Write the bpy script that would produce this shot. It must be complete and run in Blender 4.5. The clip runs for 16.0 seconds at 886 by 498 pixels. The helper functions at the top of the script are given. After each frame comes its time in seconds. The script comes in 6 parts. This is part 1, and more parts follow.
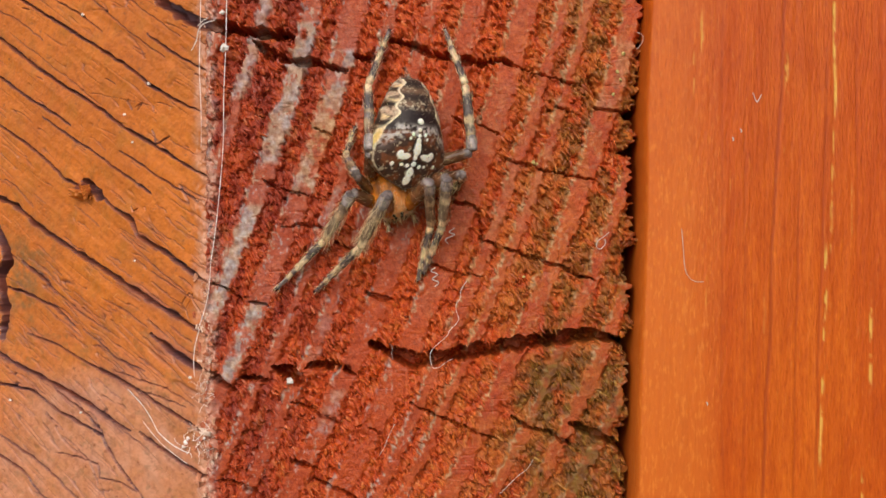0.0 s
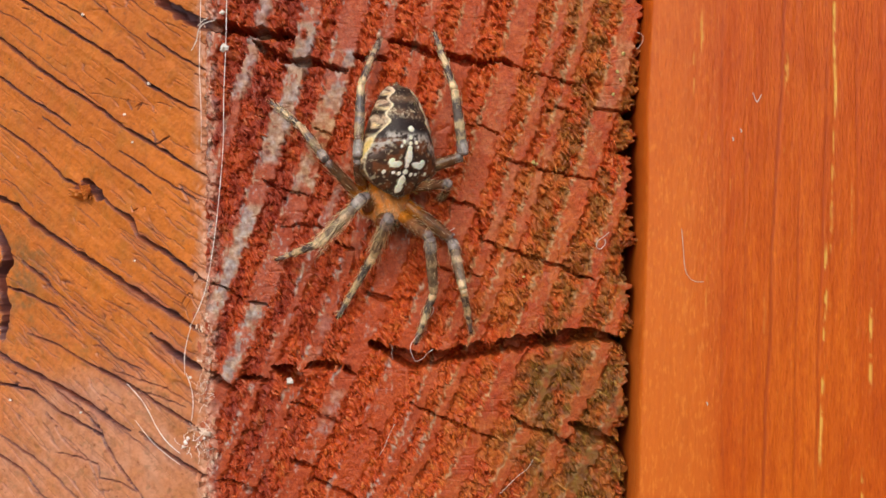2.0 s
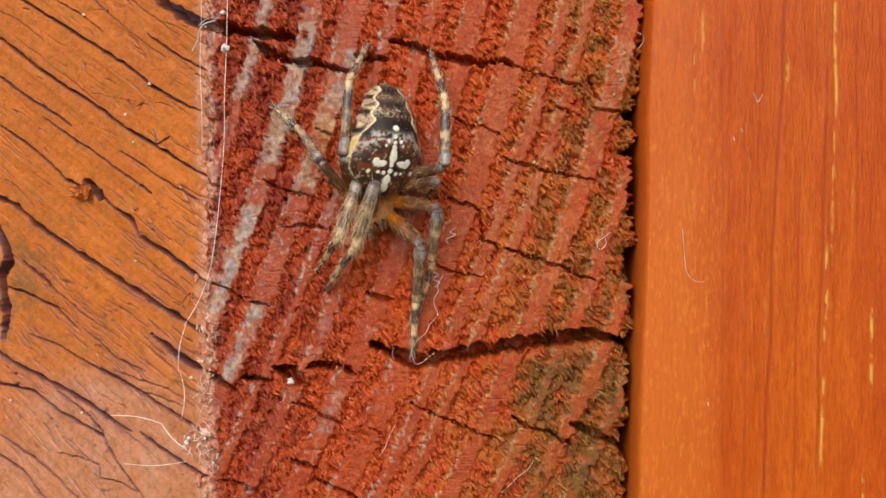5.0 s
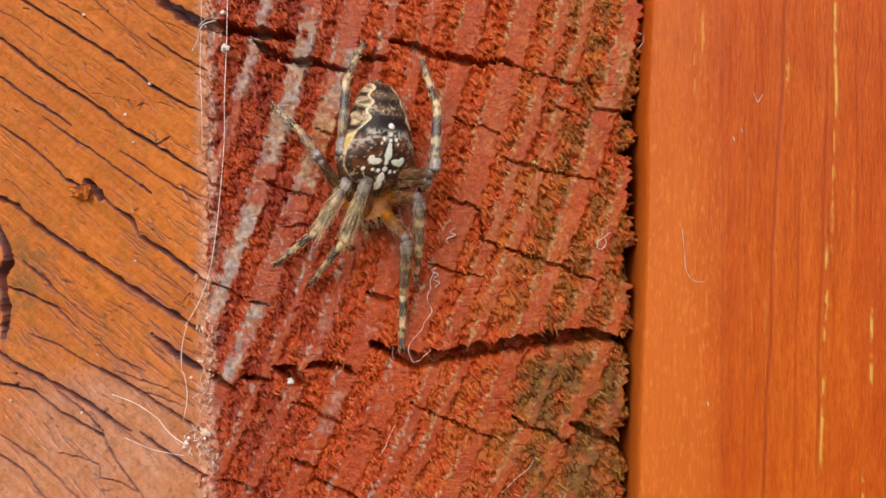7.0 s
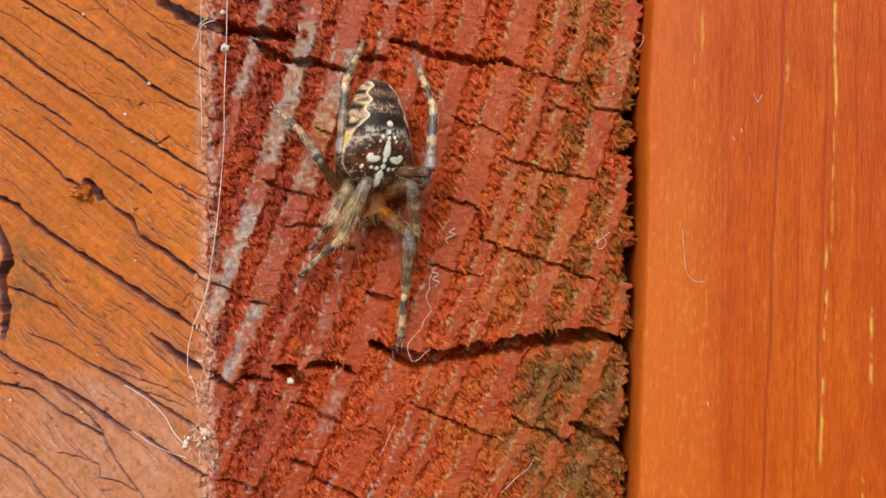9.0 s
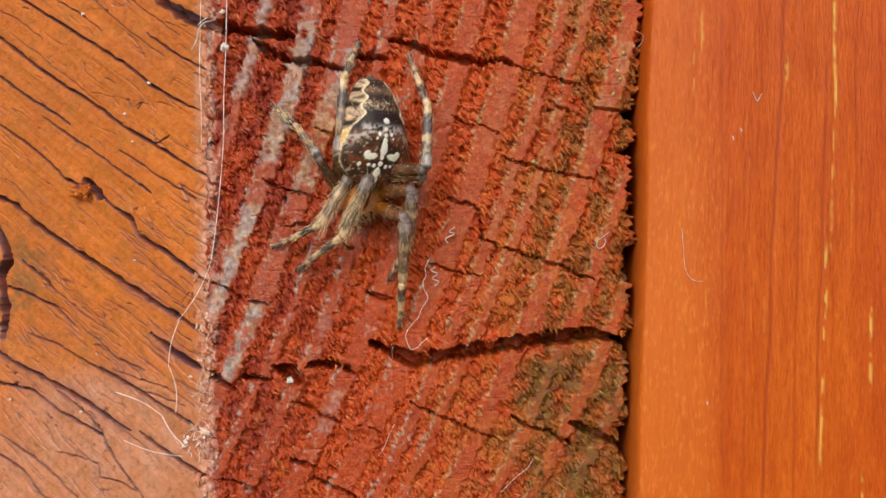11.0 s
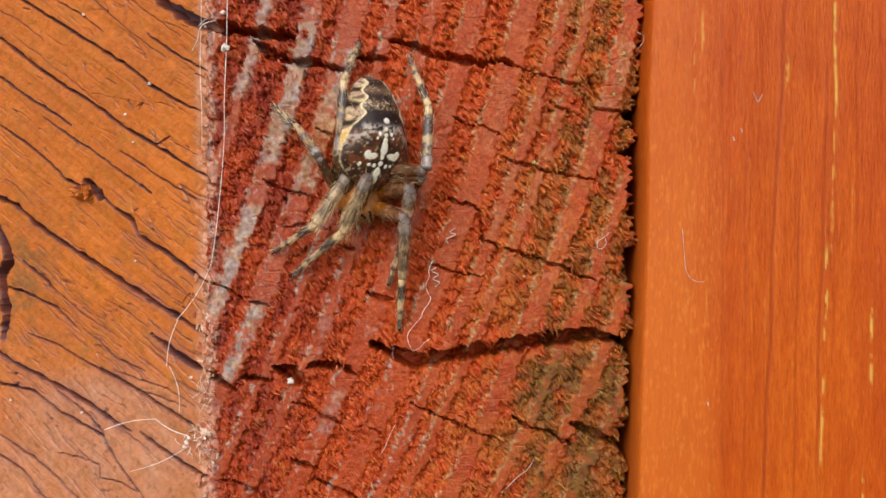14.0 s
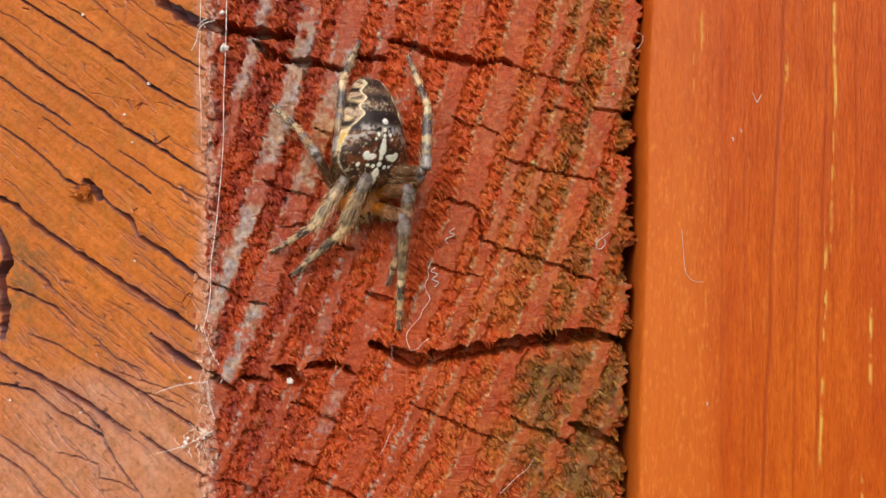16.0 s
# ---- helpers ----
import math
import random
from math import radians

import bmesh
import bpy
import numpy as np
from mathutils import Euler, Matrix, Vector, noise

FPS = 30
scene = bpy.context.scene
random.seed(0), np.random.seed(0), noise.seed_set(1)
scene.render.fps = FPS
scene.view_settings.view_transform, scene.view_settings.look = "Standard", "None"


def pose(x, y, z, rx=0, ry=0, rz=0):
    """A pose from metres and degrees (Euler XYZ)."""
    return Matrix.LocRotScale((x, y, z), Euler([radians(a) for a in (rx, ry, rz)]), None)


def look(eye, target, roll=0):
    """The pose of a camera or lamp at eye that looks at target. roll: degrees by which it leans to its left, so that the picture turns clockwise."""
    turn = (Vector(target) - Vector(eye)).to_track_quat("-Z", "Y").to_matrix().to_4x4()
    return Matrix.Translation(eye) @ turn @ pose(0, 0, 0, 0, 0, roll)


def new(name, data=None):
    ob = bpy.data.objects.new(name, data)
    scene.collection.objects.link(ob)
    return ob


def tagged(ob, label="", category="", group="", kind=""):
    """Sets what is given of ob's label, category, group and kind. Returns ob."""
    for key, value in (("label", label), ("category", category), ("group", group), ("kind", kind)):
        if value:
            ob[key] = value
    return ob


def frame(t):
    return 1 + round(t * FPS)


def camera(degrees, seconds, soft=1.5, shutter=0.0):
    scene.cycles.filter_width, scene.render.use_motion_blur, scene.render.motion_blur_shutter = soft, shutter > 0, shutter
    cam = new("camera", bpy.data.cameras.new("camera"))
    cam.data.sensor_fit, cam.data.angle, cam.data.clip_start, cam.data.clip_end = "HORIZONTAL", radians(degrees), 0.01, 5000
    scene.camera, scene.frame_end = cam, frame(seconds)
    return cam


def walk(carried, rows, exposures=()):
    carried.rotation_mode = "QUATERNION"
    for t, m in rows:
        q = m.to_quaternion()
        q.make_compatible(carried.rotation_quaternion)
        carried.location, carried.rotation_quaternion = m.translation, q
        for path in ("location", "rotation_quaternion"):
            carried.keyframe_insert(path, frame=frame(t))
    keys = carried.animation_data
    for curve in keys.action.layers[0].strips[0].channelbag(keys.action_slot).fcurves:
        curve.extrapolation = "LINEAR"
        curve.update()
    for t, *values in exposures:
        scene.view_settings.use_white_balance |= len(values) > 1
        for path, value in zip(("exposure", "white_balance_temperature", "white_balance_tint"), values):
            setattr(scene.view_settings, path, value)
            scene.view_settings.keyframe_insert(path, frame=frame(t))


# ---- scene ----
# A garden spider on the sawn end of a painted beam, close up. The plan of the wood is drawn at
# 27 units to the millimetre, x to the right and y downwards from the beam's upper corner stretch.
MM = 0.001
UNIT = MM / 27.0
DIST = 0.0798                      # eye to the sawn end
CX, CY = 784.0, 441.0
ARRIS = 365.0                      # plan line of the arris between sawn end and side face
TURN = radians(32)                 # the side face falls back by this angle

cam = camera(40.0, 16.0, soft=1.6, shutter=0.5)


def eye_at(dx, dy):
    return pose(dx * UNIT, -DIST, dy * UNIT, 90, 0, 0)


walk(cam, [(0.0, eye_at(1.3, -0.2)), (2.4, eye_at(1.3, -0.2)), (3.2, eye_at(0, 0)), (8.6, eye_at(0, 0)),
           (9.0, eye_at(0.4, -0.4)), (11.5, eye_at(1.7, -1.5)), (12.0, eye_at(2.8, -1.6)), (12.6, eye_at(2.6, -0.8)),
           (13.2, eye_at(1.7, -0.6)), (14.0, eye_at(0.1, -0.2)), (15.2, eye_at(0, 0)), (15.6, eye_at(0.8, 0)),
           (16.0, eye_at(1.4, 0))])

# ---- light: a bright, hazy sky and a soft sun from above, left of the eye ----
world = bpy.data.worlds.new("world")
scene.world = world
world.use_nodes = True
wn = world.node_tree.nodes
sky = wn.new("ShaderNodeTexSky")
sky.sky_type = "NISHITA"
sky.sun_disc = False
sky.sun_elevation = radians(32)
sky.sun_rotation = radians(193.5)
sky.dust_density = 3.0
world.node_tree.links.new(sky.outputs[0], wn["Background"].inputs[0])
wn["Background"].inputs[1].default_value = 0.115
sun = new("sun", bpy.data.lights.new("sun", "SUN"))
sun.data.energy = 1.45
sun.data.angle = radians(50)
sun.data.color = (1.0, 0.97, 0.92)
sun.matrix_world = look((-0.24, -1.0, 0.64), (0, 0, 0))
scene.view_settings.exposure = 0.0

# ---- numbers: smooth noise, steps and grooves over arrays ----


def lattice(ix, iy, seed):
    n = (ix * 374761393 + iy * 668265263 + seed * 974634777) & 0xFFFFFFFF
    n = ((n ^ (n >> 13)) * 1274126177) & 0xFFFFFFFF
    n = ((n ^ (n >> 16)) * 2246822519) & 0xFFFFFFFF
    return ((n >> 8) & 0xFFFF) / 65535.0


def grain(x, y, seed):
    """Smooth noise from 0 to 1 with cells of size 1."""
    x, y = np.asarray(x, float), np.asarray(y, float)
    fx, fy = np.floor(x), np.floor(y)
    ix, iy = fx.astype(np.int64), fy.astype(np.int64)
    u, v = x - fx, y - fy
    u, v = u * u * (3 - 2 * u), v * v * (3 - 2 * v)
    a, b = lattice(ix, iy, seed), lattice(ix + 1, iy, seed)
    c, d = lattice(ix, iy + 1, seed), lattice(ix + 1, iy + 1, seed)
    return (a * (1 - u) + b * u) * (1 - v) + (c * (1 - u) + d * u) * v


def cloud(x, y, seed, octaves=3):
    total, amp, norm = 0.0, 1.0, 0.0
    for k in range(octaves):
        total = total + amp * grain(x * 2 ** k, y * 2 ** k, seed + 17 * k)
        norm += amp
        amp *= 0.5
    return total / norm


def step(lo, hi, x):
    t = np.clip((x - lo) / (hi - lo), 0, 1)
    return t * t * (3 - 2 * t)


def groove(depth, x, y, width, deep, *pts):
    """Cuts a crack along a broken line into the depth map; it narrows towards both ends."""
    total = sum(math.dist(p, q) for p, q in zip(pts, pts[1:]))
    run = 0.0
    for p, q in zip(pts, pts[1:]):
        r = width + 4
        near = (x > min(p[0], q[0]) - r) & (x < max(p[0], q[0]) + r) & (y > min(p[1], q[1]) - r) & (y < max(p[1], q[1]) + r)
        if near.any():
            ax, ay = x[near] - p[0], y[near] - p[1]
            dx, dy = q[0] - p[0], q[1] - p[1]
            ll = dx * dx + dy * dy
            t = np.clip((ax * dx + ay * dy) / ll, 0, 1)
            away = np.hypot(ax - t * dx, ay - t * dy)
            s = (run + t * math.sqrt(ll)) / total
            half = 0.5 * width * (0.62 + 0.72 * grain(s * total / 13, 0 * s + total, 7)) * (0.35 + 0.65 * np.minimum(1, 6 * np.minimum(s, 1 - s) + 0.1))
            cut = 1.6 * deep * (1 - step(half * 0.74, half * 1.08, away))
            depth[near] = np.maximum(depth[near], cut)
        run += math.dist(p, q)


def sheet(name, co, nx, ny, material, parent=None, label="", fields=None):
    """A grid of nx by ny points as one smooth mesh, with its named fields on the points."""
    me = bpy.data.meshes.new(name)
    idx = np.arange(nx * ny).reshape(ny, nx)
    quads = np.stack([idx[1:, :-1], idx[1:, 1:], idx[:-1, 1:], idx[:-1, :-1]], -1).reshape(-1, 4)
    fill(me, co, quads)
    for key, values in (fields or {}).items():
        me.attributes.new(key, "FLOAT", "POINT").data.foreach_set("value", np.ascontiguousarray(values, np.float32).ravel())
    me.materials.append(material)
    ob = new(name, me)
    ob.parent = parent
    return tagged(ob, label)


def fill(me, co, faces):
    """Fills a mesh from an array of points and an array of faces with equal corners."""
    co = np.ascontiguousarray(co, np.float32)
    faces = np.ascontiguousarray(faces, np.int32)
    n, k = faces.shape
    me.vertices.add(len(co))
    me.vertices.foreach_set("co", co.ravel())
    me.loops.add(n * k)
    me.loops.foreach_set("vertex_index", faces.ravel())
    me.polygons.add(n)
    me.polygons.foreach_set("loop_start", np.arange(0, n * k, k, dtype=np.int32))
    me.polygons.foreach_set("use_smooth", np.ones(n, bool))
    me.update(calc_edges=True)
    me.validate()


def part(name, bm, material, parent=None, label=""):
    me = bpy.data.meshes.new(name)
    bm.to_mesh(me)
    bm.free()
    me.materials.append(material)
    ob = new(name, me)
    ob.parent = parent
    return tagged(ob, label)


def spot(x, y, h=0.0):
    """A place on the sawn end from plan units, h units in front of it."""
    return Vector(((x - CX) * UNIT, -h * UNIT, (CY - y) * UNIT))


# ---- materials ----


def shader(name, rough=0.6, spec=0.4):
    mat = bpy.data.materials.new(name)
    mat.use_nodes = True
    nt = mat.node_tree
    bsdf = nt.nodes["Principled BSDF"]
    bsdf.inputs["Roughness"].default_value = rough
    bsdf.inputs["Specular IOR Level"].default_value = spec
    return mat, nt, bsdf


def ramp(nt, value, *stops):
    node = nt.nodes.new("ShaderNodeValToRGB")
    el = node.color_ramp.elements
    while len(el) < len(stops):
        el.new(0.5)
    for e, (p, c) in zip(el, stops):
        e.position, e.color = p, (*c, 1) if len(c) == 3 else c
    nt.links.new(value, node.inputs[0])
    return node.outputs[0]


def noisy(nt, scale, detail=3.0, stretch=(1, 1, 1), turn=(0, 0, 0)):
    """Noise at a size in millimetres, in the thing's own space."""
    tc = nt.nodes.new("ShaderNodeTexCoord")
    mp = nt.nodes.new("ShaderNodeMapping")
    mp.inputs["Scale"].default_value = [s / (scale * MM) for s in stretch]
    mp.inputs["Rotation"].default_value = [radians(a) for a in turn]
    tex = nt.nodes.new("ShaderNodeTexNoise")
    tex.inputs["Scale"].default_value = 1.0
    tex.inputs["Detail"].default_value = detail
    nt.links.new(tc.outputs["Object"], mp.inputs[0])
    nt.links.new(mp.outputs[0], tex.inputs[0])
    return tex.outputs[0]


def mixed(nt, fac, a, b, mode="MIX"):
    node = nt.nodes.new("ShaderNodeMix")
    node.data_type, node.blend_type = "RGBA", mode
    for sock, v in ((node.inputs[0], fac), (node.inputs[6], a), (node.inputs[7], b)):
        if isinstance(v, (tuple, list)):
            sock.default_value = (*v, 1)
        elif isinstance(v, (int, float)):
            sock.default_value = v
        else:
            nt.links.new(v, sock)
    return node.outputs[2]


def field(nt, name):
    node = nt.nodes.new("ShaderNodeAttribute")
    node.attribute_name = name
    return node.outputs["Fac"]


def times(nt, a, b, op="MULTIPLY"):
    node = nt.nodes.new("ShaderNodeMath")
    node.operation = op
    for sock, v in zip(node.inputs, (a, b)):
        if isinstance(v, (int, float)):
            sock.default_value = v
        else:
            nt.links.new(v, sock)
    return node.outputs[0]


def relief(nt, bsdf, height, size, strength=0.5):
    """Fine relief; size in millimetres."""
    node = nt.nodes.new("ShaderNodeBump")
    node.inputs["Distance"].default_value = size * MM
    node.inputs["Strength"].default_value = strength
    nt.links.new(height, node.inputs["Height"])
    nt.links.new(node.outputs[0], bsdf.inputs["Normal"])


def make_end_paint():
    mat, nt, bsdf = shader("sawn_end_paint", 0.5, 0.32)
    fine, broad = noisy(nt, 0.35, 4), noisy(nt, 5.0, 3)
    rough = ramp(nt, fine, (0.25, (0.34, 0.034, 0.007)), (0.5, (0.54, 0.080, 0.013)), (0.8, (0.68, 0.15, 0.030)))
    late = ramp(nt, fine, (0.2, (0.31, 0.038, 0.008)), (0.5, (0.46, 0.064, 0.012)), (0.72, (0.55, 0.098, 0.021)), (0.9, (0.62, 0.20, 0.09)))
    col = mixed(nt, field(nt, "late"), rough, late)
    col = mixed(nt, 1.0, col, ramp(nt, noisy(nt, 0.11, 3), (0.32, (0.66, 0.6, 0.6)), (0.5, (1, 1, 1)), (0.7, (1.12, 1.2, 1.3))), "MULTIPLY")
    warm = ramp(nt, broad, (0.3, (0.86, 0.8, 0.9)), (0.7, (1.05, 1.05, 0.9)))
    col = mixed(nt, 1.0, col, warm, "MULTIPLY")
    col = mixed(nt, field(nt, "crimson"), col, mixed(nt, 1.0, col, (0.53, 0.42, 1.05), "MULTIPLY"))
    col = mixed(nt, field(nt, "ochre"), col, ramp(nt, fine, (0.3, (0.36, 0.090, 0.014)), (0.7, (0.58, 0.205, 0.036))))
    wood = ramp(nt, fine, (0.25, (0.20, 0.095, 0.055)), (0.5, (0.42, 0.27, 0.18)), (0.75, (0.64, 0.49, 0.37)))
    grey = ramp(nt, fine, (0.25, (0.19, 0.14, 0.13)), (0.5, (0.37, 0.32, 0.32)), (0.75, (0.62, 0.57, 0.57)))
    wood = mixed(nt, ramp(nt, noisy(nt, 0.9, 3), (0.42, (0, 0, 0)), (0.60, (1, 1, 1))), wood, grey)
    wood = mixed(nt, field(nt, "tan"), wood, ramp(nt, fine, (0.25, (0.22, 0.085, 0.025)), (0.5, (0.48, 0.24, 0.09)), (0.75, (0.66, 0.43, 0.22))))
    # bare wood, and also the glints and lip highlights painted in its colours
    col = mixed(nt, field(nt, "worn"), col, wood)
    crust = ramp(nt, noisy(nt, 0.28, 4), (0.3, (0.42, 0.10, 0.05)), (0.5, (0.62, 0.29, 0.20)), (0.72, (0.80, 0.56, 0.46)))
    col = mixed(nt, field(nt, "crust"), col, crust)
    green = ramp(nt, noisy(nt, 0.5, 5), (0.32, (0.06, 0.030, 0.008)), (0.5, (0.17, 0.072, 0.014)), (0.64, (0.18, 0.115, 0.018)), (0.78, (0.40, 0.28, 0.08)))
    col = mixed(nt, field(nt, "moss"), col, green)
    nt.links.new(col, bsdf.inputs["Base Color"])
    nt.links.new(ramp(nt, noisy(nt, 0.6, 3), (0.3, (0.30, 0.30, 0.30)), (0.7, (0.66, 0.66, 0.66))), bsdf.inputs["Roughness"])
    relief(nt, bsdf, noisy(nt, 0.14, 3), 0.05, 0.7)
    return mat


def make_side_paint():
    mat, nt, bsdf = shader("side_face_paint", 0.38, 0.5)
    lines = noisy(nt, 0.5, 4, (0.12, 1, 1), (0, 32, 0))
    fine, broad = noisy(nt, 0.5, 3), noisy(nt, 7.0, 2)
    col = ramp(nt, lines, (0.25, (0.58, 0.150, 0.017)), (0.6, (0.66, 0.184, 0.024)), (0.85, (0.72, 0.228, 0.038)))
    col = mixed(nt, 1.0, col, ramp(nt, broad, (0.3, (0.88, 0.86, 0.9)), (0.7, (1.06, 1.08, 1.05))), "MULTIPLY")
    blot = noisy(nt, 1.6, 5)
    col = mixed(nt, ramp(nt, blot, (0.5, (0, 0, 0)), (0.72, (0.55, 0.55, 0.55))), col, (0.44, 0.16, 0.022))
    # pinkish sky sheen on the lower face, painted into the colour
    col = mixed(nt, times(nt, field(nt, "pink_sheen"), ramp(nt, blot, (0.3, (1, 1, 1)), (0.75, (0.35, 0.35, 0.35)))), col, (0.64, 0.33, 0.22))
    col = mixed(nt, 1.0, col, ramp(nt, noisy(nt, 0.45, 4), (0.3, (0.80, 0.74, 0.74)), (0.5, (1, 1, 1)), (0.72, (1.05, 1.1, 1.15))), "MULTIPLY")
    col = mixed(nt, times(nt, field(nt, "soil"), ramp(nt, fine, (0.35, (0.8, 0.8, 0.8)), (0.65, (0.25, 0.25, 0.25)))), col, (0.20, 0.115, 0.045))
    col = mixed(nt, times(nt, field(nt, "stain"), 0.9), col, (0.33, 0.115, 0.095))
    # shade inside the cracks, painted as a dark purple-brown
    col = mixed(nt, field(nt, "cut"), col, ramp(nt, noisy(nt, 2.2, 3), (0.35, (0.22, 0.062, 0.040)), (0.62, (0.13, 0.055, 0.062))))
    dent = ramp(nt, noisy(nt, 0.42, 3, (0.3, 1, 1), (0, 32, 0)), (0.66, (0, 0, 0)), (0.74, (0.75, 0.75, 0.75)))
    col = mixed(nt, dent, col, (0.30, 0.085, 0.028))
    col = mixed(nt, field(nt, "worn"), col, ramp(nt, fine, (0.35, (0.50, 0.19, 0.09)), (0.65, (0.70, 0.38, 0.26))))
    col = mixed(nt, ramp(nt, fine, (0.70, (0, 0, 0)), (0.78, (0.5, 0.5, 0.5))), col, (0.66, 0.33, 0.13))
    nt.links.new(col, bsdf.inputs["Base Color"])
    relief(nt, bsdf, mixed(nt, 0.5, lines, fine), 0.04, 0.5)
    return mat


def make_board_paint():
    mat, nt, bsdf = shader("board_paint", 0.40, 0.22)
    streak = noisy(nt, 1.1, 5, (1, 1, 0.05))
    wide = noisy(nt, 3.6, 4, (1, 1, 0.07))
    fine = noisy(nt, 0.25, 3, (1, 1, 0.25))
    col = ramp(nt, streak, (0.25, (0.52, 0.082, 0.005)), (0.55, (0.58, 0.100, 0.006)), (0.85, (0.64, 0.130, 0.011)))
    col = mixed(nt, 1.0, col, ramp(nt, wide, (0.3, (0.94, 0.82, 0.85)), (0.7, (1.04, 1.12, 1.05))), "MULTIPLY")
    col = mixed(nt, ramp(nt, fine, (0.62, (0, 0, 0)), (0.8, (0.25, 0.25, 0.25))), col, (0.70, 0.30, 0.06))
    pore = noisy(nt, 0.13, 4, (1, 1, 0.22))
    col = mixed(nt, 1.0, col, ramp(nt, pore, (0.30, (0.85, 0.75, 0.66)), (0.46, (1, 1, 1)), (0.58, (1, 1, 1)), (0.76, (1.16, 1.4, 1.5))), "MULTIPLY")
    col = mixed(nt, 1.0, col, ramp(nt, noisy(nt, 1.7, 4, (1, 1, 0.35)), (0.3, (0.90, 0.84, 0.82)), (0.7, (1.05, 1.1, 1.1))), "MULTIPLY")
    col = mixed(nt, 1.0, col, ramp(nt, noisy(nt, 0.26, 5, (1, 1, 0.16)), (0.34, (0.94, 0.90, 0.87)), (0.5, (1, 1, 1)), (0.68, (1.06, 1.16, 1.2))), "MULTIPLY")
    # paler orange along the rounded left strip
    col = mixed(nt, times(nt, field(nt, "pale_edge"), ramp(nt, wide, (0.3, (0.5, 0.5, 0.5)), (0.7, (1, 1, 1)))), col, (0.70, 0.172, 0.022))
    scratch = noisy(nt, 0.10, 2, (1, 1, 0.035))
    col = mixed(nt, ramp(nt, scratch, (0.62, (0, 0, 0)), (0.74, (0.34, 0.34, 0.34))), col, (0.76, 0.24, 0.04))
    nick = ramp(nt, noisy(nt, 0.2, 4, (1, 1, 0.3), (0, 12, 0)), (0.53, (0, 0, 0)), (0.70, (0.8, 0.8, 0.8)))
    col = mixed(nt, times(nt, field(nt, "pale_edge"), nick), col, (0.82, 0.26, 0.04))
    col = mixed(nt, field(nt, "bare"), col, (0.76, 0.44, 0.09))
    col = mixed(nt, field(nt, "dark"), col, (0.30, 0.035, 0.008))
    nt.links.new(col, bsdf.inputs["Base Color"])
    relief(nt, bsdf, mixed(nt, 0.5, fine, pore), 0.10, 1.0)
    return mat


def make_fibre_paint():
    mat, nt, bsdf = shader("fibre_paint", 0.34, 0.55)
    geo = nt.nodes.new("ShaderNodeNewGeometry")
    tint = ramp(nt, geo.outputs["Random Per Island"], (0.0, (0.46, 0.052, 0.009)), (0.45, (0.62, 0.094, 0.012)), (0.85, (0.70, 0.132, 0.018)), (1.0, (0.74, 0.19, 0.04)))
    tint = mixed(nt, 1.0, tint, ramp(nt, noisy(nt, 0.14, 3), (0.3, (0.62, 0.56, 0.56)), (0.55, (1, 1, 1)), (0.75, (1.12, 1.25, 1.2))), "MULTIPLY")
    tint = mixed(nt, field(nt, "crimson"), tint, mixed(nt, 1.0, tint, (0.62, 0.48, 1.5), "MULTIPLY"))
    tint = mixed(nt, field(nt, "ochre"), tint, ramp(nt, geo.outputs["Random Per Island"], (0.0, (0.34, 0.075, 0.011)), (0.6, (0.54, 0.165, 0.022)), (1.0, (0.62, 0.25, 0.05))))
    tint = mixed(nt, times(nt, field(nt, "moss"), 0.85), tint, ramp(nt, geo.outputs["Random Per Island"], (0.0, (0.10, 0.044, 0.006)), (0.6, (0.20, 0.10, 0.013)), (1.0, (0.34, 0.23, 0.04))))
    nt.links.new(tint, bsdf.inputs["Base Color"])
    return mat


def make_flake_paint():
    mat, nt, bsdf = shader("flaking_paint", 0.55, 0.4)
    info = nt.nodes.new("ShaderNodeObjectInfo")
    tint = ramp(nt, info.outputs["Random"], (0.0, (0.50, 0.12, 0.05)), (0.35, (0.64, 0.26, 0.14)), (0.7, (0.74, 0.42, 0.29)), (1.0, (0.86, 0.66, 0.54)))
    tint = mixed(nt, 1.0, tint, ramp(nt, noisy(nt, 700, 4), (0.35, (0.6, 0.5, 0.45)), (0.65, (1.15, 1.2, 1.2))), "MULTIPLY")
    nt.links.new(tint, bsdf.inputs["Base Color"])
    return mat


def make_plain(name, a, b, size, rough=0.7, spec=0.3):
    mat, nt, bsdf = shader(name, rough, spec)
    nt.links.new(ramp(nt, noisy(nt, size, 4), (0.3, a), (0.7, b)), bsdf.inputs["Base Color"])
    relief(nt, bsdf, noisy(nt, size * 0.3, 3), size * 0.05, 0.5)
    return mat


END_PAINT, SIDE_PAINT, BOARD_PAINT = make_end_paint(), make_side_paint(), make_board_paint()
FIBRE_PAINT = make_fibre_paint()
SOIL = make_plain("soil", (0.07, 0.08, 0.03), (0.13, 0.13, 0.05), 60, 0.9)
FLAKE = make_flake_paint()
SPLINTER = make_plain("splinter_paint", (0.48, 0.095, 0.014), (0.76, 0.24, 0.035), 500)
WALL_PAINT = make_plain("wall_render", (0.30, 0.26, 0.22), (0.42, 0.37, 0.31), 6)

